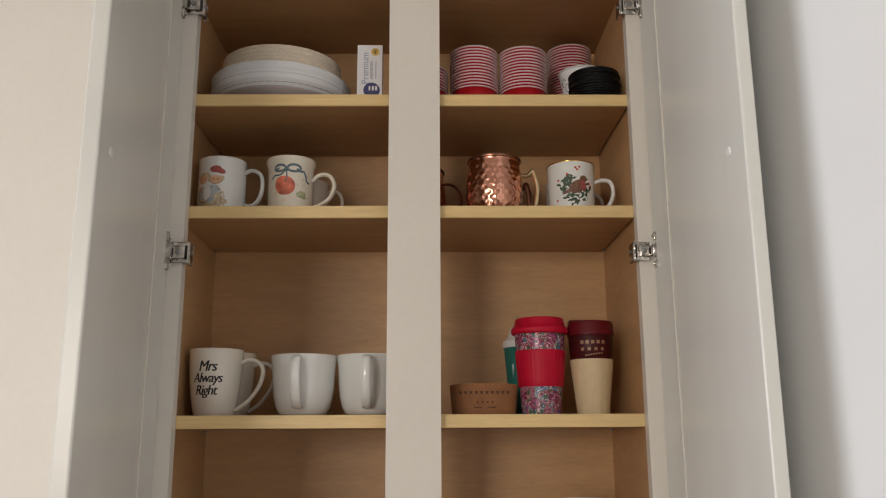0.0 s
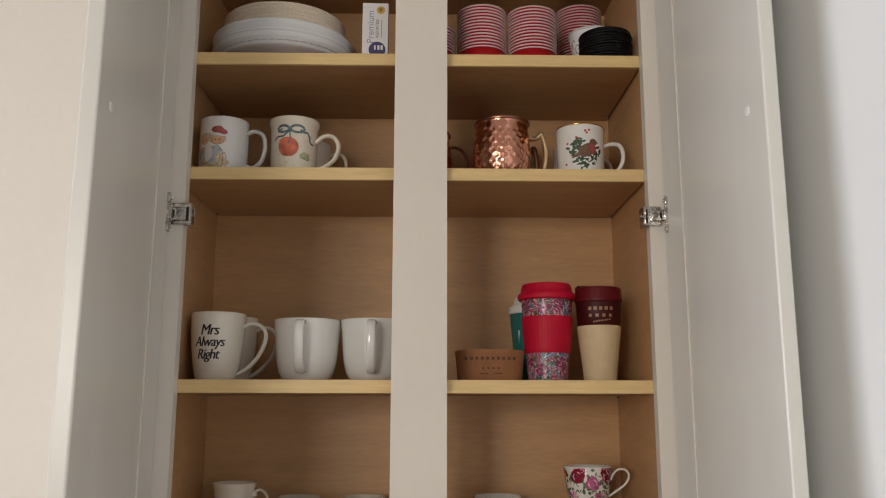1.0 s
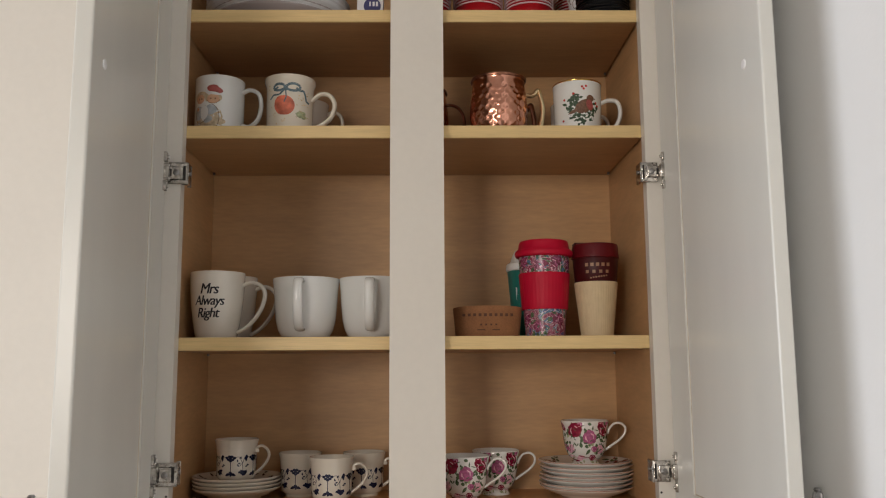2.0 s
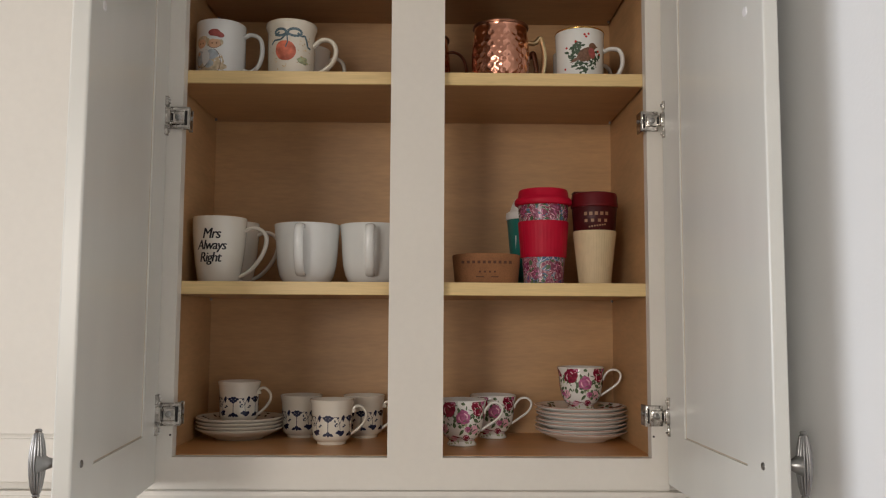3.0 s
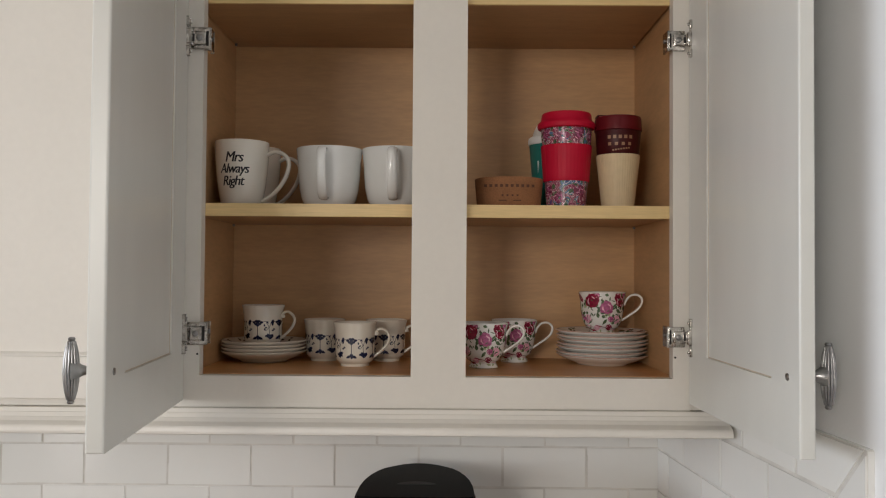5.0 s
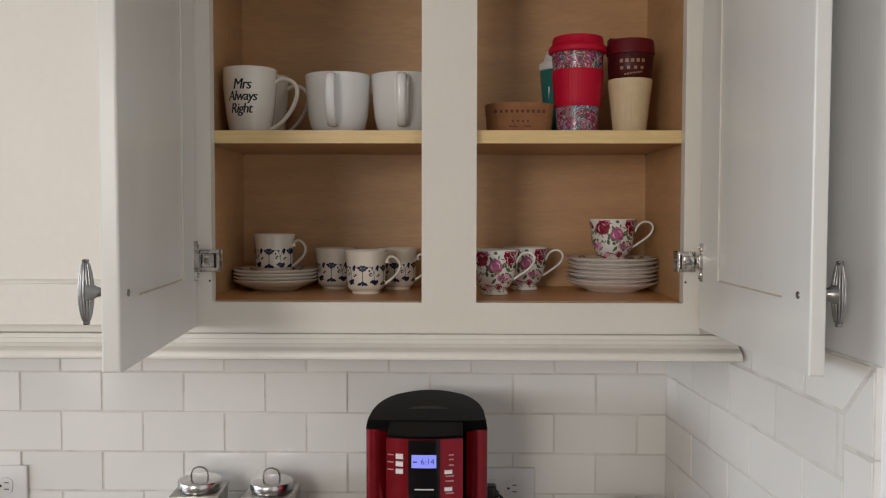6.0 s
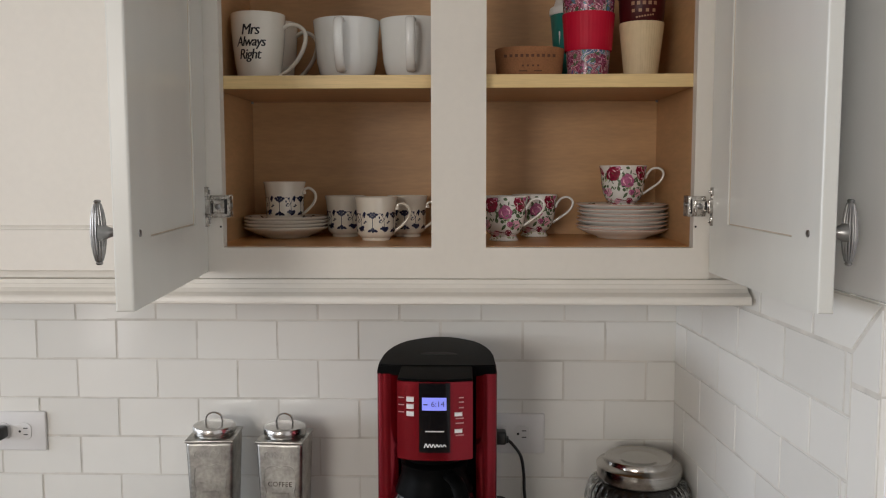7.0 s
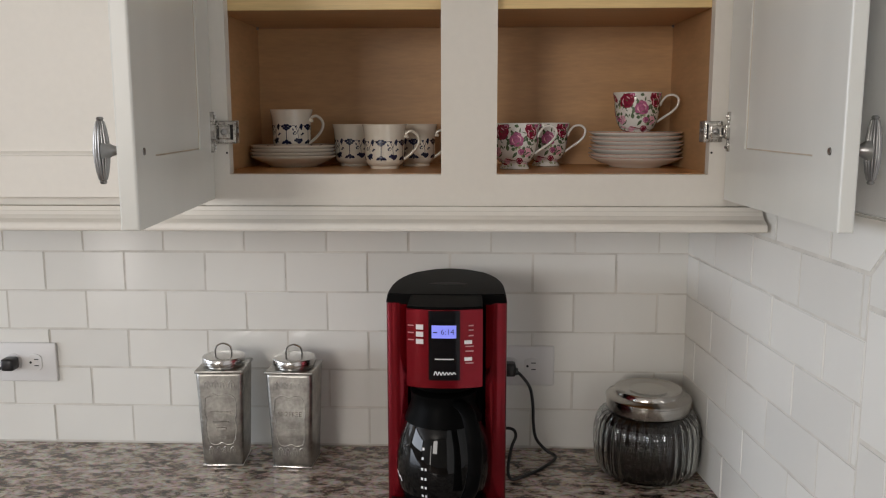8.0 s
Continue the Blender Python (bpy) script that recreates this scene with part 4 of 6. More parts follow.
sleeve = empty("cup_sleeve", pose(0.1100, 0.1092, SHELF_1), "flattened brown cardboard cup sleeve with dark print", "sleeve")
sleeve.scale = (0.98, 0.98, 0.925)
bm = bmesh.new()
loops = []
for z, a, b, d in ((0, 0.0515, 0.026, 0), (0.0505, 0.0558, 0.029, 0), (0.0505, 0.0548, 0.028, 0), (0, 0.0505, 0.025, 0)):
    ring = []
    for i in range(48):
        t = 2 * math.pi * i / 48
        front = max(0.0, -math.sin(t))
        lift = 0.0035 * front if z else 0.0
        ring.append(bm.verts.new((a * math.copysign(abs(math.cos(t)) ** 0.8, math.cos(t)), b * math.sin(t), z + lift)))
    loops.append(ring)
for a, b in zip(loops, loops[1:] + loops[:1]):
    for i in range(48):
        bm.faces.new((a[i], a[(i + 1) % 48], b[(i + 1) % 48], b[i]))
part("body", bm, CARD, sleeve, smooth=True)


def sleeve_print(shapes, lift=0.0005):
    bm = bmesh.new()
    for s in shapes:
        ring = []
        for u, v in s:
            c = max(-0.98, min(0.98, u / 0.0555))
            c = math.copysign(abs(c) ** 1.25, c)
            ring.append(bm.verts.new((u, -0.0284 * math.sqrt(1 - c * c) * (0.93 + 0.07 * v / 0.05) - lift, v)))
        bm.faces.new(ring)
    return bm


bars = [[(u, 0.0360), (u + 0.0046, 0.0360), (u + 0.0046, 0.0408), (u, 0.0408)] for u in [-0.0415 + 0.0085 * k for k in range(10)]]
bars += [[(u, 0.0205), (u + 0.003, 0.0205), (u + 0.003, 0.0235), (u, 0.0235)] for u in (-0.0135, -0.0055, 0.0025, 0.0105)]
bars += [[(-0.018, 0.0125), (0.018, 0.0125), (0.018, 0.0142), (-0.018, 0.0142)]]
part("lettering_bar", sleeve_print(bars), CARD_PRINT, sleeve, "dark brown bars of print")

teal = empty("travel_cup", pose(0.1906, 0.2061, SHELF_1), "teal travel cup with a white domed lid", "cup")
teal.scale = (0.98, 0.98, 0.975)
part("body", lathe(vessel([(0.0285, 0), (0.0295, 0.001), (0.0395, 0.120)], 0.0025), 40), TEAL, teal, smooth=True)
part("lid", lathe([(0, 0.160), (0.020, 0.159), (0.026, 0.156), (0.031, 0.146), (0.034, 0.136), (0.0405, 0.132), (0.0415, 0.128), (0.0415, 0.121), (0.040, 0.1195), (0, 0.1195)], 40), WHITE_PLASTIC, teal, "white domed lid", True)
part("print", wrapped(stroke([(-0.004 + 0.0, 0.03), (-0.004, 0.09)], 0.003), outline_radius([(0.0285, 0), (0.0395, 0.12)]), -130), WHITE_PLASTIC, teal)

tumbler = empty("tumbler", pose(0.2031, 0.1189, SHELF_1), "floral travel tumbler with a red silicone lid and band", "tumbler")
tumbler.scale = (0.98, 0.98, 0.942)
T_OUT = [(0.0305, 0), (0.0316, 0.001), (0.0322, 0.006), (0.0414, 0.140)]
part("body", lathe(vessel(T_OUT, 0.003), 48), TUMBLER_PRINT, tumbler, "red, blue and white floral print", True)
rt = outline_radius(T_OUT)


def tumbler_flowers(zs, count):
    white, plum, pink, green = [], [], [], []
    r = random.Random(int(zs[0] * 1000))
    for i in range(count):
        u = (i - count / 2) * 0.030 + r.uniform(-0.004, 0.004)
        z = zs[i % len(zs)]
        for k in range(7):
            a = k * 51 + r.uniform(-20, 20)
            d, e = r.uniform(0.0050, 0.0080), r.uniform(0.0042, 0.0062)
            plum.append(ellipse(u + d * math.cos(radians(a)), z + d * math.sin(radians(a)), e, e * 0.7, a + r.uniform(-30, 30), 9, 0.25, i * 8 + k))
            pink.append(ellipse(u + d * 0.8 * math.cos(radians(a + 25)), z + d * 0.8 * math.sin(radians(a + 25)), e * 0.6, e * 0.2, a + 60, 7, 0.2, k))
        for k in range(5):
            a = r.uniform(0, 360)
            green.append(leaf(u + 0.012 * math.cos(radians(a)), z + 0.010 * math.sin(radians(a)), 0.010, 0.0048, a + 40))
        for k in range(9):
            white.append(leaf(u + r.uniform(-0.015, 0.015), z + r.uniform(-0.013, 0.013), r.uniform(0.004, 0.009), 0.0016, r.uniform(0, 360)))
    return white, plum, pink, green


for zs in ((0.127, 0.121), (0.030, 0.018)):
    fw, fp, fk, fg = tumbler_flowers(zs, 7)
    top = 0.1385 if zs[0] > 0.1 else 0.0470
    part("leaf_print", wrapped(fg, rt, -84, 0.00025, top=top), LEAF, tumbler, "green leaves")
    part("flower_print", wrapped(fw, rt, -84, 0.00060, top=top), ROSE_PALE, tumbler, "pale flower outlines")
    part("flower_print", wrapped(fp, rt, -84, 0.00045, top=top), PLUM, tumbler, "plum petals")
    part("flower_print", wrapped(fk, rt, -84, 0.00055, top=top), ROSE_PINK, tumbler, "pink centres")
band = [(rt(z) + d, z) for z, d in ((0.0475, 0.0), (0.0475, 0.0020), (0.0490, 0.0026), (0.060, 0.0022), (0.100, 0.0022), (0.1075, 0.0026), (0.1090, 0.0020), (0.1090, 0.0))]
part("band", lathe(band, 144, wobble=lambda a, z: 1.0 + (0.009 * math.cos(40 * a) if 0.052 < z < 0.104 else 0.0)), RED_SILICONE, tumbler, "ribbed red silicone band", True)
part("lid", lathe([(0, 0.163), (0.030, 0.163), (0.0375, 0.1648), (0.0395, 0.1640), (0.0408, 0.1605), (0.0418, 0.152), (0.0455, 0.1485), (0.0473, 0.1465), (0.0476, 0.1425), (0.0465, 0.1385), (0.0430, 0.1365), (0.0405, 0.1375), (0.0, 0.1375)], 56), RED_SILICONE, tumbler, "soft red silicone lid", True)

mt = empty("tumbler", pose(0.2864, 0.1189, SHELF_1), "maroon tumbler with a cream ribbed lower half", "tumbler")
mt.scale = (0.98, 0.98, 0.975)
M_OUT = [(0.0222, 0), (0.0230, 0.001), (0.0236, 0.005), (0.0338, 0.090), (0.0343, 0.0905), (0.0372, 0.132)]
rm = outline_radius(M_OUT)
part("body", lathe(vessel(M_OUT, 0.003), 44), MAROON, mt, smooth=True)
part("ribbed_sleeve", lathe([(rm(0.004) + 0.0002, 0.0005), (rm(0.004) + 0.0022, 0.001), (rm(0.045) + 0.0020, 0.045), (rm(0.088) + 0.0018, 0.0885), (rm(0.09) + 0.0008, 0.0905), (rm(0.09), 0.0905)], 192, wobble=lambda a, z: 1.0 + 0.010 * math.cos(48 * a)), CREAM_RIB, mt, "cream vertically ribbed sleeve", True)
part("lid", lathe([(0, 0.1515), (0.030, 0.1515), (0.0345, 0.1535), (0.0365, 0.1525), (0.0378, 0.1480), (0.0382, 0.1365), (0.0388, 0.1345), (0.0388, 0.1305), (0.0372, 0.1295), (0, 0.1295)], 44), MAROON_LID, mt, "dark red lid", True)
part("spout_cap", box(-0.036, -0.006, -0.012, 0.012, 0.1525, 0.1565, 0.0015), MAROON, mt, "flip cap")
bars = []
blocks = [(-0.0225 + 0.0088 * k, 0.0052, 0.1145, 0.1200) for k in range(5)] + [(-0.0215 + 0.0108 * k, 0.0050, 0.1035, 0.1085) for k in range(4)]
blocks += [(-0.0145 + 0.0042 * k, 0.0028, 0.0945 + 0.0006 * k, 0.0970 + 0.0006 * k) for k in range(7)]
for u, w, z0, z1 in blocks:
    bars.append([(u, z0), (u + w, z0), (u + w, z1), (u, z1)])
part("lettering_bar", wrapped(bars, rm, -92, 0.0004), BISCUIT_PRINT, mt, "tan bars of print")

# ---- cabinet floor: blue and white china, floral china ----
FL = IN_FLOOR
CHINA = material("cream_china", (0.77, 0.715, 0.615), 0.1, vary=0.02, scale=30, coat=0.4)
TEACUP = [(0.0235, 0), (0.0242, 0.0015), (0.0240, 0.0045), (0.0275, 0.0065), (0.0312, 0.011), (0.0324, 0.018), (0.0326, 0.030), (0.0330, 0.050), (0.0345, 0.064), (0.0366, 0.0725)]
TEA_EAR = [(0.0325, 0.0535), (0.0345, 0.0565), (0.0385, 0.0605), (0.046, 0.0620), (0.0545, 0.0560), (0.0575, 0.0470), (0.0540, 0.0365), (0.0440, 0.0250), (0.0310, 0.0150)]


def blue_teacup(at, turn):
    th, body, rad = mug("teacup", at, TEACUP, CHINA, "cream china cup with a blue floral border", "cup", TEA_EAR, 0, 0.0028, 0.0024, turn, "blue and white cups", 0.0026)
    bm = lathe([(0, 0), (0.0042, 0.001), (0.0046, 0.004), (0.003, 0.007), (0, 0.0075)], 10, (0.0355, 0, 0.0505))
    part("thumb_curl", bm, CHINA, th, smooth=True)
    shapes, r = [], random.Random(2)
    for k in range(5):
        u = -0.0025 + (k - 2) * 0.0405
        for dx, dz in ((-0.0065, 0.0445), (-0.0022, 0.0465), (0.0022, 0.0465), (0.0065, 0.0445), (-0.0035, 0.0415), (0.0, 0.0440), (0.0035, 0.0415), (0.0, 0.0395)):
            shapes.append(ellipse(u + dx, dz, 0.0028, 0.0023, 0, 8))
        shapes += stroke([(u, 0.039), (u, 0.022)], 0.0012)
        shapes += [leaf(u, 0.0135, 0.008, 0.0046, 80), leaf(u - 0.001, 0.0190, 0.0090, 0.0052, 205), leaf(u + 0.001, 0.0190, 0.0090, 0.0052, -25), ellipse(u, 0.0200, 0.003, 0.0024, 0, 8)]
        for s in (-1, 1):
            shapes += stroke(arc_line(u + s * 0.0125, 0.0415, 0.0058, 0.0045, 90 - s * 80, 90 + s * 75, 7), 0.0008)
        v = u + 0.0202
        shapes += stroke([(v - 0.005, 0.044), (v - 0.001, 0.036), (v - 0.006, 0.030)], 0.0008) + stroke([(v + 0.003, 0.0455), (v - 0.001, 0.034), (v, 0.024)], 0.0008)
        for dx, dz, tn in ((-0.006, 0.043, 40), (-0.0085, 0.037, 100), (-0.004, 0.036, 200), (-0.007, 0.030, 120), (0.0045, 0.038, 60), (0.006, 0.0335, -20), (0.0035, 0.030, 10)):
            shapes.append(leaf(v + dx, dz, 0.0052, 0.0027, tn))
        shapes += [ellipse(v + 0.0055, 0.0445, 0.0028, 0.0048, -12, 9), ellipse(v + 0.0005, 0.0205, 0.0052, 0.0050, 0, 11, 0.4, k), leaf(v, 0.0145, 0.008, 0.004, 90), ellipse(v - 0.006, 0.021, 0.0022, 0.0018, 30, 7)]
    part("blue_print", wrapped(shapes, rad, -90 - turn, 0.00025), NAVY, th, "blue sprig border")
    return th


blue_teacup((-0.1372, 0.1400, FL), -4)
blue_teacup((-0.1989, 0.2190, FL), -8)
blue_teacup((-0.0916, 0.2190, FL), -6)
blue_teacup((-0.2989, 0.1923, FL + 0.0245), -12)


def saucer_mesh(r, h, foot, mat):
    out = [(foot - 0.003, 0.002), (foot - 0.002, 0), (foot, 0), (foot + 0.002, 0.003), (r * 0.78, h * 0.42), (r * 0.94, h * 0.80), (r, h)]
    prof = [(0, 0.0025), *out, (r - 0.0006, h + 0.0012), (r - 0.0022, h + 0.0008), (r * 0.9, h * 0.80 + 0.001), (r * 0.72, h * 0.42 + 0.0022), (foot, 0.0055), (0, 0.0050)]
    bm = lathe(prof, 56)
    bmesh.ops.recalc_face_normals(bm, faces=bm.faces[:])
    for f in bm.faces:
        f.smooth = True
    me = bpy.data.meshes.new("body")
    bm.to_mesh(me)
    bm.free()
    me.materials.append(mat)
    return me


def flat_flowers(me_r0, me_r1, z0, z1, seed, n, size):
    """Leaf shapes strewn on the sloping rim of a saucer, as (shape, radius) wrapped flat."""
    bm, r = bmesh.new(), random.Random(seed)
    for k in range(n):
        a, q, t = r.uniform(0, 2 * math.pi), r.uniform(me_r0, me_r1), r.uniform(0, 360)
        ring = []
        for u, v in leaf(0, 0, size * r.uniform(0.7, 1.4), size * 0.6, t):
            x, y = q * math.cos(a) + u, q * math.sin(a) + v
            d = min(max((math.hypot(x, y) - me_r0) / (me_r1 - me_r0), 0), 1)
            ring.append(bm.verts.new((x, y, z0 + (z1 - z0) * d + 0.0012)))
        bm.faces.new(ring)
    return bm


me = saucer_mesh(0.0724, 0.0182, 0.0405, CHINA)
for i in range(4):
    s = empty("saucer", pose(-0.2985 + 0.0006 * math.sin(3 * i), 0.1990, FL + i * 0.0058), "cream china saucer with a blue border, stacked", "saucer", "stacked blue and white saucers")
    ob = new("body", me)
    ob.parent = s
    if i == 3:
        part("blue_print", flat_flowers(0.056, 0.068, 0.011, 0.0165, 5, 60, 0.0075), NAVY, s, "blue sprigs")

FLORAL_CUP = [(0.0195, 0), (0.0235, 0.0008), (0.0240, 0.0025), (0.0205, 0.0075), (0.0210, 0.0100), (0.0280, 0.0155), (0.0332, 0.026), (0.0360, 0.042), (0.0372, 0.058), (0.0402, 0.0745)]
FLORAL_EAR = [(0.0345, 0.0560), (0.0375, 0.0535), (0.0400, 0.0600), (0.0480, 0.0690), (0.0590, 0.0705), (0.0665, 0.0640), (0.0655, 0.0535), (0.0580, 0.0440), (0.0460, 0.0350), (0.0325, 0.0255)]
FINE_CHINA = material("white_bone_china", (0.82, 0.80, 0.76), 0.08, vary=0.02, scale=30, coat=0.4)


def rose(u, v, size, seed):
    r = random.Random(seed)
    petals = []
    for k in range(9):
        a = k * 40 + r.uniform(-12, 12)
        petals.append(ellipse(u + size * 0.62 * math.cos(radians(a)), v + size * 0.58 * math.sin(radians(a)), size * r.uniform(0.38, 0.62), size * r.uniform(0.26, 0.42), a + 90, 11, 0.34, seed + k))
    petals.append(ellipse(u, v, size * 0.55, size * 0.5, 0, 10, 0.1, seed))
    return petals


def floral_teacup(at, turn):
    th, body, rad = mug("teacup", at, FLORAL_CUP, FINE_CHINA, "bone china teacup covered in red and pink roses", "cup", FLORAL_EAR, 0, 0.0024, 0.0020, turn, "rose teacups", 0.0022)
    r = random.Random(11)
    dark, pink, pale, green, light = [], [], [], [], []
    over, veins = [], []
    for k in range(4):
        u = -0.0245 + k * 0.0545
        for out, du, v, size, seed in ((dark, 0, 0.0600, 0.0125, 10), (dark, 0.046, 0.0665, 0.0090, 30), (pink, 0.0225, 0.0470, 0.0118, 70), (pink, 0.0350, 0.0300, 0.0062, 150), (pale, -0.008, 0.0280, 0.0085, 90),
                                       (pale, 0.0120, 0.0150, 0.0060, 110), (dark, 0.0280, 0.0130, 0.0068, 130), (pink, 0.0105, 0.0690, 0.0055, 170)):
            uu, vv = u + du + r.uniform(-0.003, 0.003), v + r.uniform(-0.002, 0.002)
            out += rose(uu, vv, size * r.uniform(0.85, 1.1), seed + k)
            for j in range(5):
                a = r.uniform(0, 6.3)
                veins.append(ellipse(uu + size * 0.55 * math.cos(a), vv + size * 0.5 * math.sin(a), size * 0.30, size * 0.075, math.degrees(a) + 80, 7))
    for k in range(150):
        u, v = r.uniform(-0.10, 0.14), r.uniform(0.014, 0.073)
        (green if k % 3 else light).append(leaf(u, v, r.uniform(0.005, 0.014), r.uniform(0.0035, 0.008), r.uniform(0, 360)))
    for k in range(70):
        over.append(leaf(r.uniform(-0.10, 0.14), r.uniform(0.014, 0.073), r.uniform(0.004, 0.010), r.uniform(0.0014, 0.003), r.uniform(0, 360)))
    for k in range(26):
        light.append(leaf(r.uniform(-0.08, 0.1), r.uniform(0.002, 0.010), 0.006, 0.0026, r.uniform(0, 360)))
    f = -90 - turn
    part("leaf_print", wrapped(light, rad, f, 0.00020, top=0.0735), LEAF_PALE, th, "pale green leaves")
    part("leaf_print", wrapped(green, rad, f, 0.00030, top=0.0735), LEAF, th, "green leaves")
    part("rose_print", wrapped(pale, rad, f, 0.00040, top=0.0735), ROSE_PALE, th, "pale pink roses")
    part("rose_print", wrapped(pink, rad, f, 0.00050, top=0.0735), ROSE_PINK, th, "pink roses")
    part("rose_print", wrapped(dark, rad, f, 0.00060, top=0.0735), ROSE_DARK, th, "crimson roses")
    part("leaf_print", wrapped(over, rad, f, 0.00075, top=0.0735), LEAF, th, "small green leaves")
    part("rose_print", wrapped(veins, rad, f, 0.00068, top=0.0735), ROSE_PALE, th, "pale petal strokes")
    return th


floral_teacup((0.0719, 0.1255, FL), -14)
floral_teacup((0.1281, 0.2137, FL), -14)
floral_teacup((0.2748, 0.1904, FL + 0.0490), -12)
me = saucer_mesh(0.0762, 0.0168, 0.0425, FINE_CHINA)
# Gilt rim colour, deepened to carry the pinkish shade under each edge.
GILT_AND_SHADE = material("gilt_line_with_shade", (0.52, 0.34, 0.28), 0.3, vary=0.3, scale=60)
for i in range(7):
    s = empty("saucer", pose(0.2745 + 0.0014 * math.sin(5 * i), 0.1904 + 0.001 * math.cos(3 * i), FL + i * 0.0067, 0.5 * math.sin(2 * i), 0.5 * math.cos(3 * i), 0), "white bone china saucer with a rose pattern, stacked", "saucer", "stacked rose saucers")
    ob = new("body", me)
    ob.parent = s
    part("rim_line", lathe([(0.0759, 0.0160), (0.0764, 0.0166), (0.0765, 0.0172), (0.0761, 0.0176), (0.0756, 0.0170), (0.0759, 0.0160)], 56), GILT_AND_SHADE, s, "rosy gilt rim line deepened with painted shade", True)
    if i < 6:
        continue
    part("leaf_print", flat_flowers(0.05, 0.072, 0.0085, 0.0155, 8, 46, 0.010), LEAF, s)
    part("rose_print", flat_flowers(0.05, 0.072, 0.0088, 0.0159, 9, 26, 0.013), ROSE_DARK, s)

# ---- outlets ----
PLATE_WHITE = material("white_cover_plate", (0.72, 0.71, 0.70), 0.35, vary=0.01)
# Near black painted for the shade inside outlet slots and the lid grip.
HOLLOW_SHADE = material("hollow_shade", (0.02, 0.02, 0.02), 0.6)


def outlet(cx, cz):
    th = empty("outlet", pose(cx, WALL_Y - 0.001, cz), "white double power outlet lying flat on the tiles", "outlet", "outlets")
    part("cover_plate", box(-0.0625, 0.0625, -0.0065, 0, -0.0385, 0.0385, 0.003, 3), PLATE_WHITE, th, "smooth white cover plate", True)
    for dx in (-0.0205, 0.0205):
        bm = bmesh.new()
        n, ring = 28, []
        for i in range(n):
            a = 2 * math.pi * i / n
            ring.append((max(-0.0142, min(0.0142, 0.0172 * math.cos(a))), max(-0.0172, min(0.0172, 0.0172 * math.sin(a)))))
        lo = [bm.verts.new((dx + x, -0.0060, z)) for x, z in ring]
        hi = [bm.verts.new((dx + x * 0.96, -0.0082, z * 0.96)) for x, z in ring]
        for i in range(n):
            bm.faces.new((lo[i], lo[(i + 1) % n], hi[(i + 1) % n], hi[i]))
        bm.faces.new(hi)
        rec = part("receptacle", bm, PLATE_WHITE, th)
        for z, w in ((0.0062, 0.0042), (-0.0062, 0.0034)):
            part("slot", box(dx - 0.001, dx + 0.0075, -0.0085, -0.0078, z - 0.0009, z + 0.0009, 0), HOLLOW_SHADE, rec)
        part("slot", lathe([(0, 0), (0.0024, 0), (0.0024, 0.0006), (0, 0.0006)], 10, (0, 0, 0)), HOLLOW_SHADE, rec).matrix_basis = Matrix.Translation((dx - 0.008, -0.0079, 0)) @ Euler((radians(90), 0, 0)).to_matrix().to_4x4()
    return th


outlet(0.0960, 1.0690)
outlet(-0.8560, 1.0670)

# ---- tin canisters ----
TIN = material("tarnished_tin", (0.36, 0.35, 0.325), 0.36, 1.0, vary=0.32, scale=30, bump=0.30, bump_scale=60, fine=0.14, fine_scale=150)
TIN_BRIGHT = material("bright_tin", (0.52, 0.51, 0.49), 0.24, 1.0, vary=0.15, scale=40, bump=0.1, bump_scale=60)


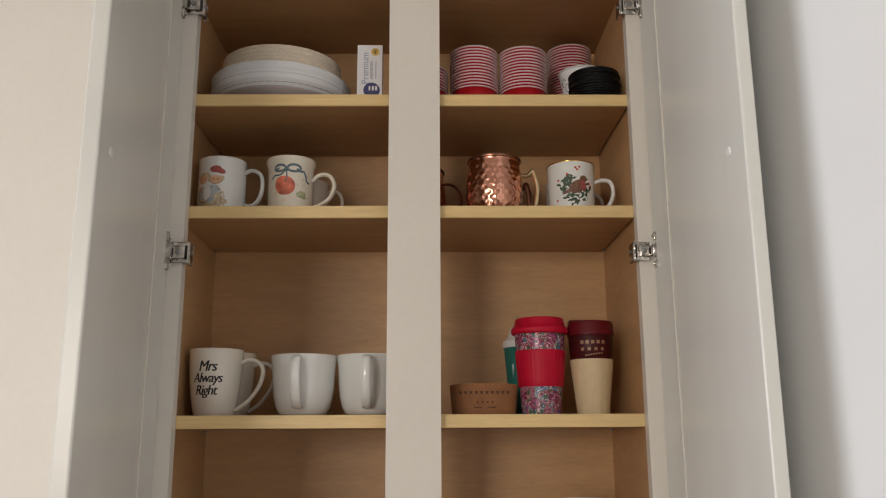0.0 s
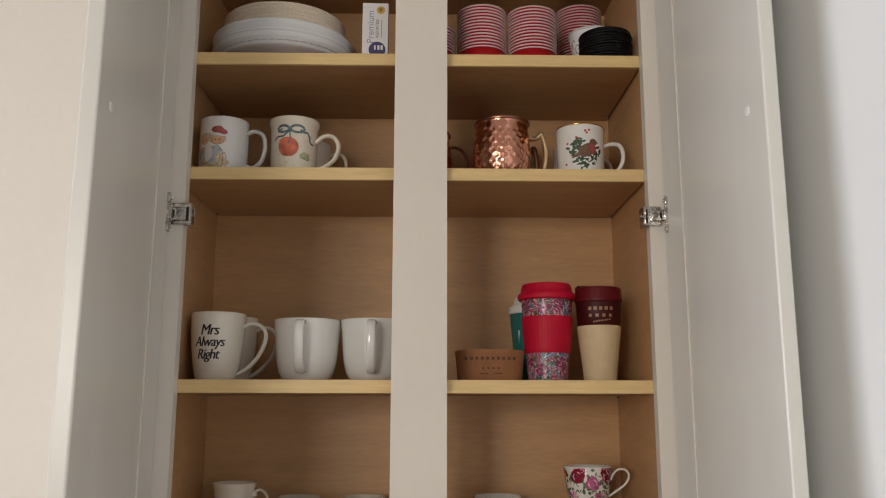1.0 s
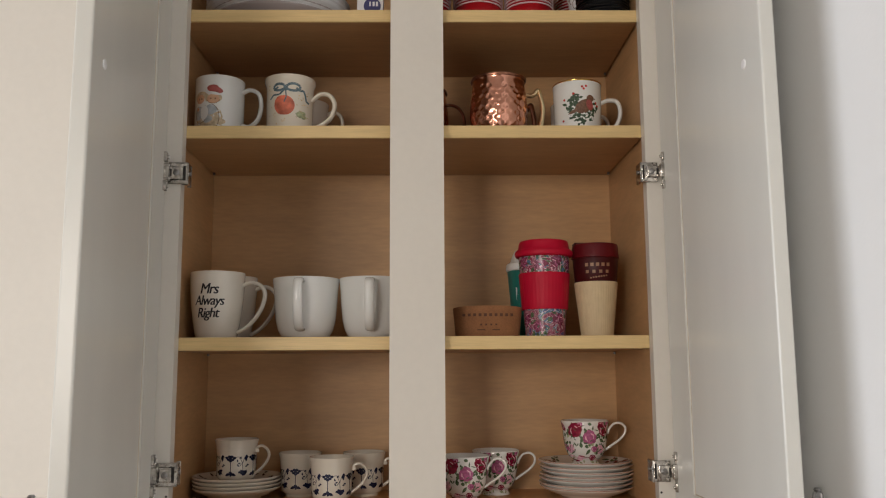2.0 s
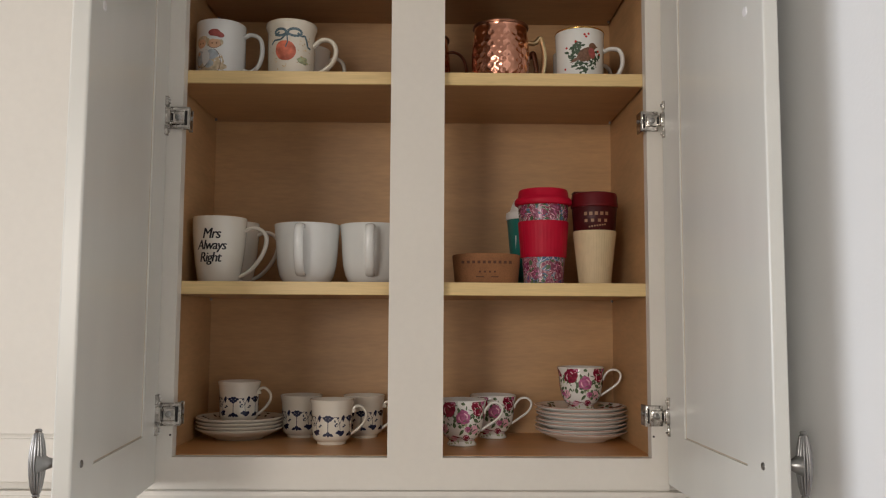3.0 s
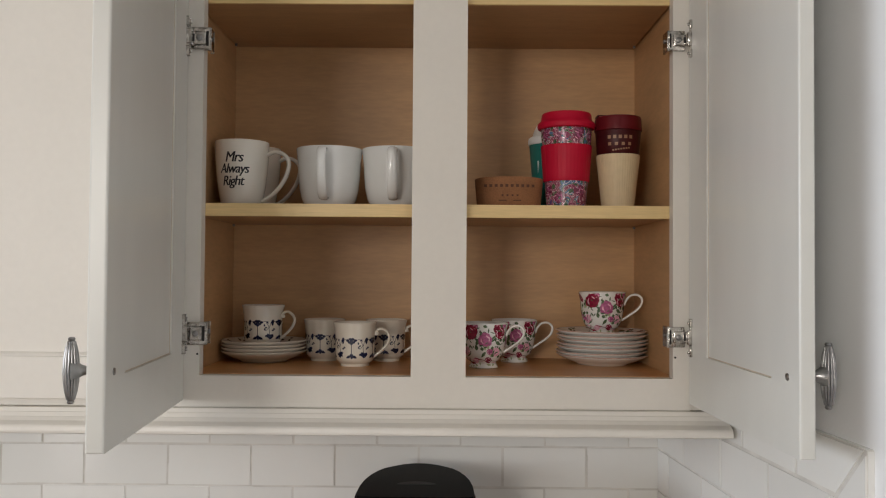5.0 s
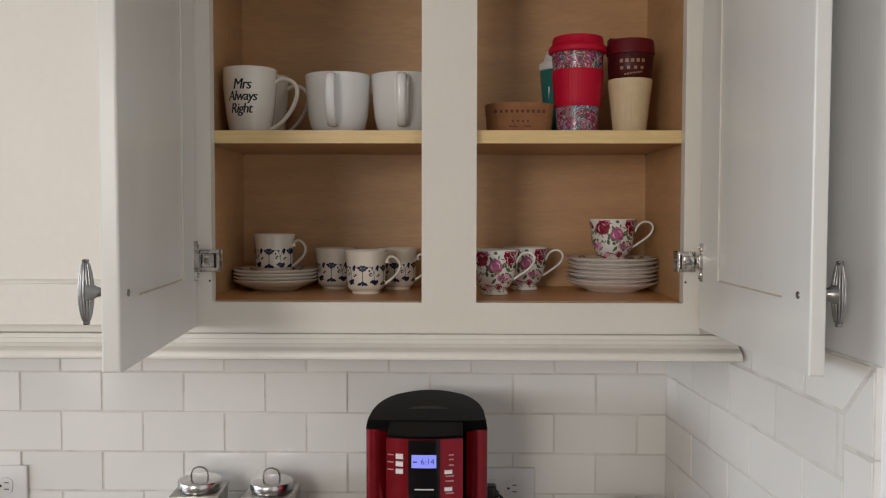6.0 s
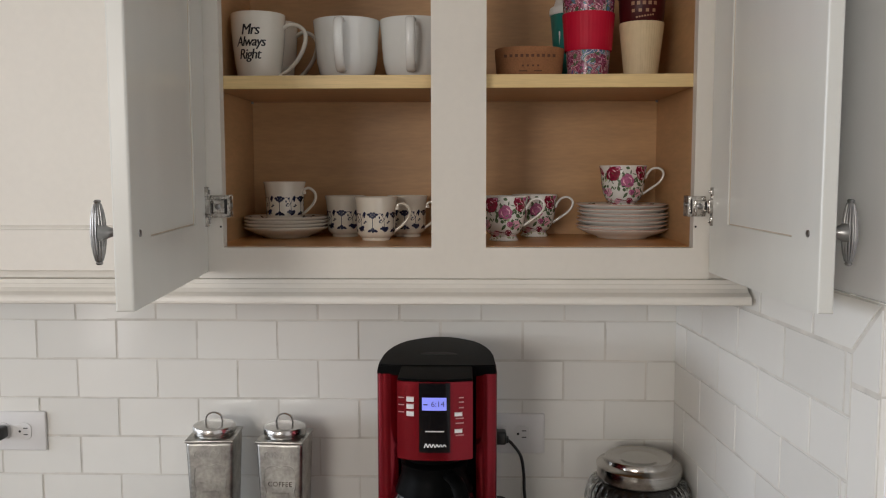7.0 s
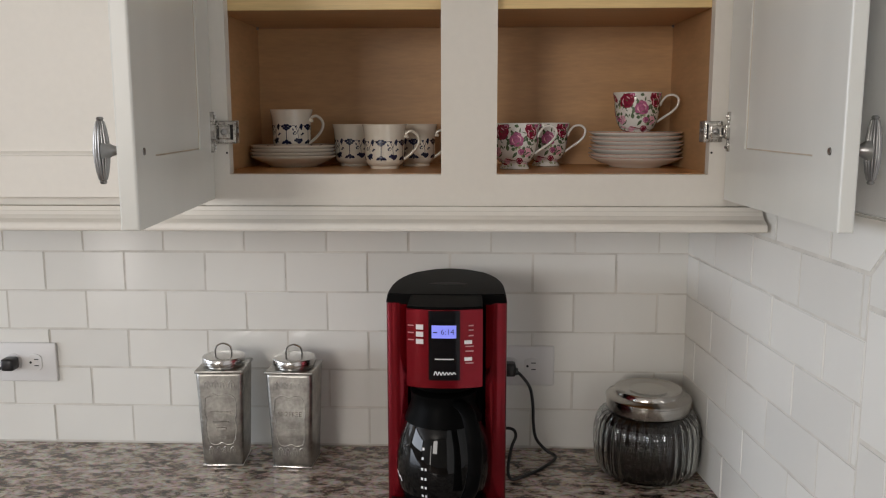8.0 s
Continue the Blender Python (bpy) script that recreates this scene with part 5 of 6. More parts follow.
def canister(at, turn, text, label):
    W, H = 0.0405, 0.181

    def flared(bm):
        for v in bm.verts:
            f = 0.885 + 0.165 * min(max(v.co.z / H, 0), 1)
            v.co.x, v.co.y = v.co.x * f, v.co.y * f
        return bm

    th = empty("canister", pose(*at, 0, 0, turn), label, "canister", "tin canisters")
    bm = bmesh.new()
    add_box(bm, -W, W, -W, W, 0.002, H, 0.009, 5)
    part("body", flared(bm), TIN, th, "dull embossed tin", True)
    bm = bmesh.new()
    add_box(bm, -W - 0.0012, W + 0.0012, -W - 0.0012, W + 0.0012, 0, 0.0055, 0.0018, 2)
    part("base_rim", flared(bm), TIN_BRIGHT, th, smooth=True)
    bm = bmesh.new()
    add_box(bm, -W - 0.0008, W + 0.0008, -W - 0.0008, W + 0.0008, H - 0.004, H + 0.0012, 0.002, 2)
    part("top_rim", flared(bm), TIN, th, smooth=True)
    lid = part("lid", lathe([(0.0315, H), (0.0325, H + 0.0005), (0.0325, H + 0.004), (0.0372, H + 0.0048), (0.0380, H + 0.0062), (0.0380, H + 0.0165), (0.0366, H + 0.0185), (0.031, H + 0.0195), (0, H + 0.0205)], 48), TIN_BRIGHT, th, "round bright tin lid", True)
    loop = smooth_path([(-0.0145, 0, H + 0.0195), (-0.0148, 0, H + 0.028), (-0.0110, 0, H + 0.0365), (0, 0, H + 0.0405), (0.0110, 0, H + 0.0365), (0.0148, 0, H + 0.028), (0.0145, 0, H + 0.0195)])
    part("lid_handle", sweep(loop, 0.0036, 0.0016, 8, (0, 1, 0)), TIN_BRIGHT, lid, "wire loop", True)
    # raised cartouche and lettering on the front
    frame_pts = [(x, -W - 0.0003, 0.092 + z) for x, z in ((-0.026, 0.040), (-0.012, 0.047), (0, 0.043), (0.012, 0.047), (0.026, 0.040), (0.029, 0.012), (0.026, 0), (0.029, -0.016), (0.024, -0.044), (0.010, -0.049), (0, -0.045), (-0.010, -0.049), (-0.024, -0.044), (-0.029, -0.016), (-0.026, 0), (-0.029, 0.012), (-0.026, 0.040))]
    part("cartouche", flared(sweep(smooth_path(frame_pts, 4), 0.0012, 0.0005, 6)), TIN, th, "embossed scrolled outline", True)
    if text:
        bm = letters(text, 0.0125, 0, 1.05)
        bmesh.ops.extrude_face_region(bm, geom=bm.faces[:])
        bm.transform(Matrix.Translation((0, -W - 0.0004, 0.104)) @ Euler((radians(90), 0, 0)).to_matrix().to_4x4())
        part("lettering", flared(bm), TIN_BRIGHT, th, "embossed lettering")
        rows = ((0.086, 0.016), (0.074, 0.011))
    else:
        rows = ((0.104, 0.019), (0.086, 0.015), (0.074, 0.010))
    for z, w in rows:
        part("lettering_bar", flared(box(-w, w, -W - 0.0007, -W + 0.001, z - 0.0022, z + 0.0022, 0.0005, 1)), TIN, th)
    # embossed leaf borders above and below
    for z, h in ((0.152, 0.012), (0.026, 0.014)):
        for x in (-0.021, -0.007, 0.007, 0.021):
            fan = [(x - 0.0055, -W - 0.0002, z), (x - 0.004, -W - 0.0002, z + h * 0.6), (x, -W - 0.0002, z + h), (x + 0.004, -W - 0.0002, z + h * 0.6), (x + 0.0055, -W - 0.0002, z)]
            part("embossing", flared(sweep(smooth_path(fan, 4), 0.0010, 0.0004, 6)), TIN, th, smooth=True)
            part("embossing", flared(sweep(smooth_path([(x, -W - 0.0002, z - 0.002), (x, -W - 0.0002, z + h * 0.3), (x, -W - 0.0002, z + h * 0.6)], 2), 0.0010, 0.0004, 6)), TIN, th, smooth=True)
    return th


canister((-0.4470, 0.2430, COUNTER), 3, "", "square tarnished tin canister with a looped lid")
canister((-0.3170, 0.2390, COUNTER), -3, "COFFEE", "square tarnished tin canister embossed with COFFEE")

# ---- coffee maker ----
CM_RED = material("metallic_red_plastic", (0.19, 0.002, 0.009), 0.24, 0.7, vary=0.06, scale=60, coat=0.15)
CM_BLACK = material("satin_black_plastic", (0.003, 0.003, 0.003), 0.4, spec=0.025, vary=0.15, scale=40, bump=0.05, bump_scale=400)
CM_GLOSS = material("gloss_black_plastic", (0.005, 0.005, 0.006), 0.08, vary=0.1, spec=0.25)
BUTTON = material("silver_button", (0.70, 0.69, 0.68), 0.3, 0.2, vary=0.03)
GREY_PRINT = material("grey_print", (0.40, 0.22, 0.22), 0.4, vary=0.05)
WHITE_PRINT = material("white_print", (0.75, 0.75, 0.75), 0.4, vary=0.02)
COFFEE_DARK = material("smoked_carafe", (0.004, 0.004, 0.004), 0.04, vary=0.1, spec=0.28)
LCD_MAT = bpy.data.materials.new("lit_blue_display")
LCD_MAT.use_nodes = True
lcd = LCD_MAT.node_tree.nodes["Principled BSDF"]
lcd.inputs["Base Color"].default_value, lcd.inputs["Roughness"].default_value = (0.15, 0.17, 0.5, 1), 0.3
lcd.inputs["Emission Color"].default_value, lcd.inputs["Emission Strength"].default_value = (0.24, 0.27, 0.95, 1), 0.75

CX = -0.0343
maker = empty("coffee_maker", pose(CX, 0.118, COUNTER), "red and black drip coffee maker with a glass carafe", "coffee maker")
maker.scale = (1.015, 1.015, 1.018)
HALF, SIDE_Y, BACK_Y, FRONT_Y = 0.0925, -0.075, 0.155, -0.166


def plan_solid(outline, z0, z1, top_inset=0.0, bevel=0.002):
    bm = bmesh.new()
    lo = [bm.verts.new((x, y, z0)) for x, y in outline]
    hi = [bm.verts.new((x * (1 - top_inset), y * (1 - top_inset), z1)) for x, y in outline]
    n = len(lo)
    for i in range(n):
        bm.faces.new((lo[i], lo[(i + 1) % n], hi[(i + 1) % n], hi[i]))
    bm.faces.new(lo), bm.faces.new(hi)
    if bevel:
        bmesh.ops.bevel(bm, geom=[e for e in bm.edges if abs(e.verts[0].co.z - e.verts[1].co.z) < 1e-5], offset=bevel, segments=2, affect="EDGES")
    return bm


def back_arc(n=18, grow=0.0):
    """The rounded back of the machine, from its right front corner round to the left."""
    return [((HALF + grow) * math.cos(math.pi * i / n), -0.060 + (BACK_Y + 0.060 + grow) * abs(math.sin(math.pi * i / n)) ** 0.8) for i in range(n + 1)]


def bowed_front(half, y, bow, n=10):
    return [(-half + 2 * half * i / n, y - bow * (1 - (2 * i / n - 1) ** 2)) for i in range(n + 1)]


CTOP = 0.345
# red side columns with the rounded tank behind, black foot, black top
for s in (-1, 1):
    inner = 0.060
    out = [(s * inner, SIDE_Y + 0.004), (s * (inner + 0.006), SIDE_Y + 0.001), (s * (inner + 0.014), SIDE_Y - 0.0008), (s * (inner + 0.022), SIDE_Y), (s * (HALF - 0.004), SIDE_Y + 0.0028), (s * (HALF - 0.001), SIDE_Y + 0.006), (s * HALF, SIDE_Y + 0.011), (s * HALF, -0.02), (s * 0.088, 0.04), (s * inner, 0.07)]
    part("side_column", plan_solid(out, 0.012, CTOP - 0.006, 0, 0.0015), CM_RED, maker, "metallic red side column", True)
part("water_tank", plan_solid([(x * 0.985, max(y, -0.055) * 0.985) for x, y in back_arc()], 0.004, CTOP - 0.008, 0, 0.002), CM_BLACK, maker, "black tank")
foot = bowed_front(0.088, -0.100, 0.075, 14) + [(0.090, -0.05), (0.088, 0.02), (-0.088, 0.02), (-0.090, -0.05)]
part("base", plan_solid(foot, 0, 0.026, 0, 0.004), CM_BLACK, maker, "black warming base")
part("hot_plate", lathe([(0, 0.0262), (0.058, 0.0262), (0.060, 0.029), (0.056, 0.030), (0, 0.030)], 40, (-0.004, -0.078, 0)), CM_GLOSS, maker, smooth=True)
top = back_arc() + [(-HALF, SIDE_Y), (-0.058, SIDE_Y - 0.001), (0.058, SIDE_Y - 0.001), (HALF, SIDE_Y)]
cover = part("top_cover", plan_solid(top, CTOP - 0.010, CTOP + 0.006, 0.03, 0.003), CM_BLACK, maker, "black hinged top cover", True)
lip = bowed_front(0.0545, FRONT_Y + 0.013, 0.008) + [(0.0545, -0.06), (-0.0545, -0.06)]
part("front_lip", plan_solid(lip, CTOP + 0.0016, CTOP + 0.0048, 0.01, 0.0012), CM_BLACK, cover, "thin lip over the control head")
arc = [(0.058 * math.cos(math.pi * i / 14), 0.010 + 0.060 * math.sin(math.pi * i / 14)) for i in range(15)]
# slightly raised dark shape that paints the shade of a hollow grip
part("lid_grip", plan_solid([(x * 0.55, y * 0.32 - 0.004) for x, y in arc], CTOP + 0.0045, CTOP + 0.0066, 0.0, 0.0006), HOLLOW_SHADE, maker, "dark shape painted as the shade in a grip")

head_plan = bowed_front(0.0545, FRONT_Y + 0.012, 0.009) + [(0.0545, -0.06), (-0.0545, -0.06)]
head = part("head", plan_solid(head_plan, 0.232, CTOP + 0.0014, 0, 0.0012), CM_RED, maker, "metallic red control head", True)


def head_y(x):
    return FRONT_Y + 0.012 - 0.009 * (1 - (x / 0.0545) ** 2)


def on_head(x0, x1, z0, z1, depth):
    """A thin slab that follows the bow of the head."""
    bm = bmesh.new()
    n = 8
    a, b = [], []
    for i in range(n + 1):
        x = x0 + (x1 - x0) * i / n
        a.append((bm.verts.new((x, head_y(x) - depth, z0)), bm.verts.new((x, head_y(x) - depth, z1))))
        b.append((bm.verts.new((x, head_y(x) + 0.001, z0)), bm.verts.new((x, head_y(x) + 0.001, z1))))
    for i in range(n):
        bm.faces.new((a[i][0], a[i + 1][0], a[i + 1][1], a[i][1]))
        bm.faces.new((a[i][1], a[i + 1][1], b[i + 1][1], b[i][1]))
        bm.faces.new((a[i][0], b[i][0], b[i + 1][0], a[i + 1][0]))
    for i in (0, n):
        bm.faces.new((a[i][0], a[i][1], b[i][1], b[i][0]))
    return bm


panel = part("control_panel", on_head(-0.0225, 0.0225, 0.2440, CTOP + 0.0002, 0.0014), CM_GLOSS, maker, "glossy black control panel", True)
part("display", on_head(-0.0180, 0.0170, 0.3060, 0.3245, 0.0020), LCD_MAT, panel, "lit blue display")


def head_letters(name, text, size, x, z, mat, parent, depth, shear=0.0, spacing=1.0):
    bm = letters(text, size, shear, spacing)
    for v in bm.verts:
        px, pz = x + v.co.x, z + v.co.y
        v.co = Vector((px, head_y(px) - depth, pz))
    return part(name, bm, mat, parent)


head_letters("digits", "6:14", 0.0115, 0.0045, 0.3150, BOX_NAVY, panel, 0.0024)
part("lettering_bar", on_head(-0.0160, -0.0100, 0.3135, 0.3155, 0.0023), BOX_NAVY, panel)
part("lettering_bar", on_head(-0.0135, 0.0135, 0.2745, 0.2762, 0.0018), BUTTON, panel)
flourish = [(-0.0150 + 0.0026 * k, 0.2545 + (0.0030 if k % 2 else -0.0030) * (1.0 - 0.04 * k)) for k in range(13)]
bm = bmesh.new()
for quad in stroke([(p.x, p.y) for p in smooth_path([(x, z, 0) for x, z in flourish], 4)], 0.0014):
    bm.faces.new([bm.verts.new((x, head_y(x) - 0.0018, z)) for x, z in quad])
part("emblem", bm, WHITE_PRINT, panel, "white flourish emblem")
for z in (0.3215, 0.3110, 0.3005):
    part("button", on_head(-0.0405, -0.0300, z - 0.0034, z + 0.0034, 0.0030), BUTTON, head, "silver button")
    part("lettering_bar", on_head(-0.0525, -0.0440, z + 0.0006, z + 0.0020, 0.0006), GREY_PRINT, head)
for z in (0.3000, 0.2755):
    part("button", on_head(0.0285, 0.0395, z - 0.0026, z + 0.0026, 0.0028), BUTTON, head, "silver button")
for z in (0.3235, 0.3170, 0.3090, 0.2935, 0.2865, 0.2690):
    part("lettering_bar", on_head(0.0345 if z > 0.3 else 0.0300, 0.0415, z - 0.0009, z + 0.0009, 0.0006), GREY_PRINT, head)

# brew basket lip, carafe
part("basket", lathe([(0, 0.2315), (0.050, 0.2315), (0.053, 0.228), (0.052, 0.224), (0.047, 0.219), (0, 0.219)], 44, (-0.002, -0.098, 0)), CM_BLACK, maker, "black brew basket", True)
carafe = empty("carafe", pose(CX - 0.0045, 0.040, COUNTER + 0.0302), "dark glass coffee carafe with black collar and handle", "carafe")
C_OUT = [(0.048, 0), (0.056, 0.002), (0.064, 0.010), (0.0708, 0.030), (0.0730, 0.052), (0.0720, 0.080), (0.0670, 0.105), (0.0590, 0.128), (0.0500, 0.146), (0.0470, 0.152)]
part("glass", lathe([(0, 0), *C_OUT, (0.0440, 0.152), (0, 0.150)], 64), COFFEE_DARK, carafe, "dark tinted glass", True)
part("collar", lathe([(0.0585, 0.131), (0.0600, 0.132), (0.0550, 0.146), (0.0505, 0.158), (0.0500, 0.172), (0.0515, 0.178), (0.046, 0.181), (0, 0.181), (0, 0.15), (0.046, 0.15), (0.0585, 0.131)], 56), CM_BLACK, carafe, "black collar and lid", True)
hp = smooth_path([(0.026, -0.046, 0.168), (0.036, -0.078, 0.170), (0.044, -0.094, 0.150), (0.049, -0.101, 0.105), (0.044, -0.097, 0.060), (0.034, -0.080, 0.028)])
part("handle", sweep(hp, 0.0115, 0.007, 12, (0.92, 0.39, 0)), CM_BLACK, carafe, "broad black handle", True)
carafe.scale = (1.015, 1.015, 1.0)
rc = outline_radius(C_OUT)
for k, z in enumerate((0.028, 0.042, 0.056, 0.071, 0.087, 0.101)):
    part("level_mark", wrapped([[(-0.003, z), (0.0005, z), (0.0005, z + 0.004), (-0.003, z + 0.004)]] + ([] if k > 3 else [[(0.003, z), (0.006, z), (0.006, z + 0.004), (0.003, z + 0.004)]]), rc, -113, 0.0004), WHITE_PRINT, carafe)
part("emblem", wrapped(stroke([(0, 0.052), (0.004, 0.048), (0.006, 0.052), (0.010, 0.045), (0.014, 0.047), (0.020, 0.041)], 0.003), rc, -165, 0.0004), WHITE_PRINT, carafe, "white emblem stroke")

# ---- power cords ----
CORD = material("black_cord", (0.010, 0.010, 0.010), 0.45, vary=0.1)
cord = empty("power_cord", pose(0.09, 0.27, COUNTER), "black power cord plugged into the wall outlet", "cord", "power cords")
ci = cord.matrix_world.inverted()
path = smooth_path([(0.0855, 0.2975, 1.0635), (0.0965, 0.2925, 1.0555), (0.1125, 0.2885, 1.0335), (0.1180, 0.2845, 1.0015), (0.1190, 0.2785, 0.9695), (0.1245, 0.2765, 0.9395), (0.1445, 0.2785, 0.9155), (0.1595, 0.2725, 0.9085), (0.1545, 0.2495, 0.9083), (0.1225, 0.2045, 0.9083),
                    (0.0905, 0.1745, 0.9083), (0.0735, 0.1645, 0.9095), (0.0685, 0.1775, 0.9215), (0.0755, 0.2105, 0.9475), (0.0845, 0.2365, 0.9595), (0.0785, 0.2505, 0.9675), (0.0525, 0.2505, 0.9695)], 6)
ob = part("cable", sweep(path, 0.0029, 0.0029, 8), CORD, cord, smooth=True)
ob.matrix_parent_inverse = ci
bm = bmesh.new()
add_box(bm, 0.0610, 0.0855, 0.2825, 0.3087, 1.0555, 1.0800, 0.004, 3)
add_box(bm, 0.0805, 0.0905, 0.2905, 0.3045, 1.0560, 1.0685, 0.003, 2)
ob = part("plug", bm, BLACK_PLASTIC, cord, "moulded black plug", True)
ob.matrix_parent_inverse = ci
cord2 = empty("power_cord", pose(-0.9, 0.27, COUNTER), "black power cord plugged into the farther outlet", "cord", "power cords")
ci = cord2.matrix_world.inverted()
bm = bmesh.new()
add_box(bm, -0.8890, -0.8645, 0.2825, 0.3087, 1.0560, 1.0800, 0.005, 3)
ob = part("plug", bm, BLACK_PLASTIC, cord2, "moulded black plug", True)
ob.matrix_parent_inverse = ci
path = smooth_path([(-0.8855, 0.2945, 1.0640), (-0.9045, 0.2885, 1.0540), (-0.9325, 0.2825, 1.0300), (-0.9545, 0.2765, 0.9800), (-0.9525, 0.2725, 0.9350), (-0.9675, 0.2645, 0.9075), (-1.0425, 0.2445, 0.9070)], 6)
ob = part("cable", sweep(path, 0.0029, 0.0029, 8), CORD, cord2, smooth=True)
ob.matrix_parent_inverse = ci

# ---- ribbed glass jar ----
STEEL = material("brushed_steel", (0.46, 0.44, 0.41), 0.16, 1.0, vary=0.10, scale=6, stretch=(1, 1, 30), bump=0.04, bump_scale=120)
BEANS = material("dark_roast_grounds", (0.016, 0.011, 0.009), 0.75, spec=0.1, vary=0.5, scale=90, bump=0.8, bump_scale=180)
jar = empty("glass_jar", pose(0.3165, 0.2190, COUNTER), "ribbed glass jar of dark coffee with a steel lid", "jar")
jar.scale = (1, 1, 0.99)
J_OUT = [(0.062, 0), (0.070, 0.001), (0.080, 0.006), (0.089, 0.021), (0.0925, 0.046), (0.0925, 0.080), (0.089, 0.099), (0.082, 0.111), (0.074, 0.116), (0.0700, 0.118)]
jr = outline_radius(J_OUT)
J_IN = [(jr(z) - 0.0058, z) for z in (0.115, 0.108, 0.098, 0.080, 0.046, 0.022, 0.010)]
part("glass", lathe([(0, 0), *J_OUT, (0.0645, 0.118), *J_IN, (0.06, 0.007), (0, 0.007)], 216, wobble=lambda a, z: 1.0 + (0.019 * math.cos(36 * a) if 0.004 < z < 0.112 else 0.0)), GLASS, jar, "clear ribbed glass", True)
part("contents", lathe([(0, 0.0078), (0.058, 0.008), (0.073, 0.014), (0.0820, 0.030), (0.0856, 0.046), (0.0856, 0.080), (0.0815, 0.099), (0.066, 0.109), (0, 0.110)], 72, wobble=lambda a, z: 0.985), BEANS, jar, "dark ground coffee", True)
lid_outline = [(0.064, 0.1182), (0.0722, 0.1182), (0.0730, 0.1198), (0.0728, 0.1372), (0.0744, 0.1384), (0.0744, 0.1418), (0.0722, 0.1440), (0.0640, 0.1455), (0.0610, 0.1476), (0.0600, 0.1535), (0.0578, 0.1560), (0.0545, 0.1562),
               (0.0526, 0.1550), (0.0510, 0.1546), (0.0350, 0.1545), (0.0340, 0.1539), (0.0330, 0.1537), (0.0315, 0.1537), (0, 0.1537)]
part("lid", lathe(lid_outline, 72), STEEL, jar, "stepped steel lid", True)

# ---- wall tiles ----
ROW, COL, JOINT_Z, JOINT_X = 0.0753, 0.1538, 1.2075, -0.2680
tile_meshes = {}


def tile_mesh(w, h):
    key = (round(w, 4), round(h, 4))
    if key not in tile_meshes:
        bm = box(0, w, -0.0085, 0.0, 0, h, 0)
        front = [e for e in bm.edges if all(v.co.y < -0.008 for v in e.verts)]
        bmesh.ops.bevel(bm, geom=front, offset=0.0012, segments=2, affect="EDGES")
        me = bpy.data.meshes.new("tile")
        bmesh.ops.recalc_face_normals(bm, faces=bm.faces[:])
        bm.to_mesh(me)
        bm.free()
        me.materials.append(TILE)
        tile_meshes[key] = me
    return tile_meshes[key]


def lay(parent, m, w, h):
    ob = new("tile", tile_mesh(w, h))
    ob.matrix_world = m
    ob.parent = parent
    return ob


G = 0.0011
rng = random.Random(4)
for k in range(-5, 4):
    z0, z1 = JOINT_Z + k * ROW, JOINT_Z + (k + 1) * ROW
    z0, z1 = max(z0, COUNTER + 0.002), min(z1, 1.402)
    if z1 - z0 < 0.012:
        continue
    phase = JOINT_X + (0 if k % 2 else COL / 2)
    i = math.floor((-1.75 - phase) / COL)
    while phase + i * COL < 0.40:
        x0, x1 = phase + i * COL, min(phase + (i + 1) * COL, 0.4075)
        if x1 - x0 > 0.01:
            tilt = (rng.uniform(-0.35, 0.35), rng.uniform(-0.3, 0.3))
            lay(wall_back, pose(x0 + G, WALL_Y + 0.0075 + rng.uniform(-0.0004, 0.0004), z0 + G, tilt[0], 0, tilt[1]), x1 - x0 - 2 * G, z1 - z0 - 2 * G)
        i += 1

SIDE = math.degrees(math.atan2(-1, WALL_SLOPE))     # along the right wall, towards the camera


def side_pose(y, z, turn=0.0, proud=0.0):
    return pose(wall_x(y) - proud, y, z, 0, 0, SIDE + turn)


EDGE_Y, EDGE_Z, TRIM_Y, TRIM_Z = -0.295, JOINT_Z + 2 * ROW, -0.354, 1.4215
bm = bmesh.new()
for p in ((TRIM_Y + 0.001, 0.9), (WALL_Y, 0.9), (WALL_Y, TRIM_Z - 0.001), (TRIM_Y + 0.001, TRIM_Z - 0.001)):
    bm.verts.new((wall_x(p[0]) - 0.0074, p[0], p[1]))
grout_low = bm.verts[:]
bm.faces.new(grout_low)
made = bmesh.ops.extrude_face_region(bm, geom=bm.faces[:])["geom"]
bmesh.ops.translate(bm, verts=[g for g in made if isinstance(g, bmesh.types.BMVert)], vec=(0.01, 0, 0))
part("grout_bed", bm, GROUT, wall_right)
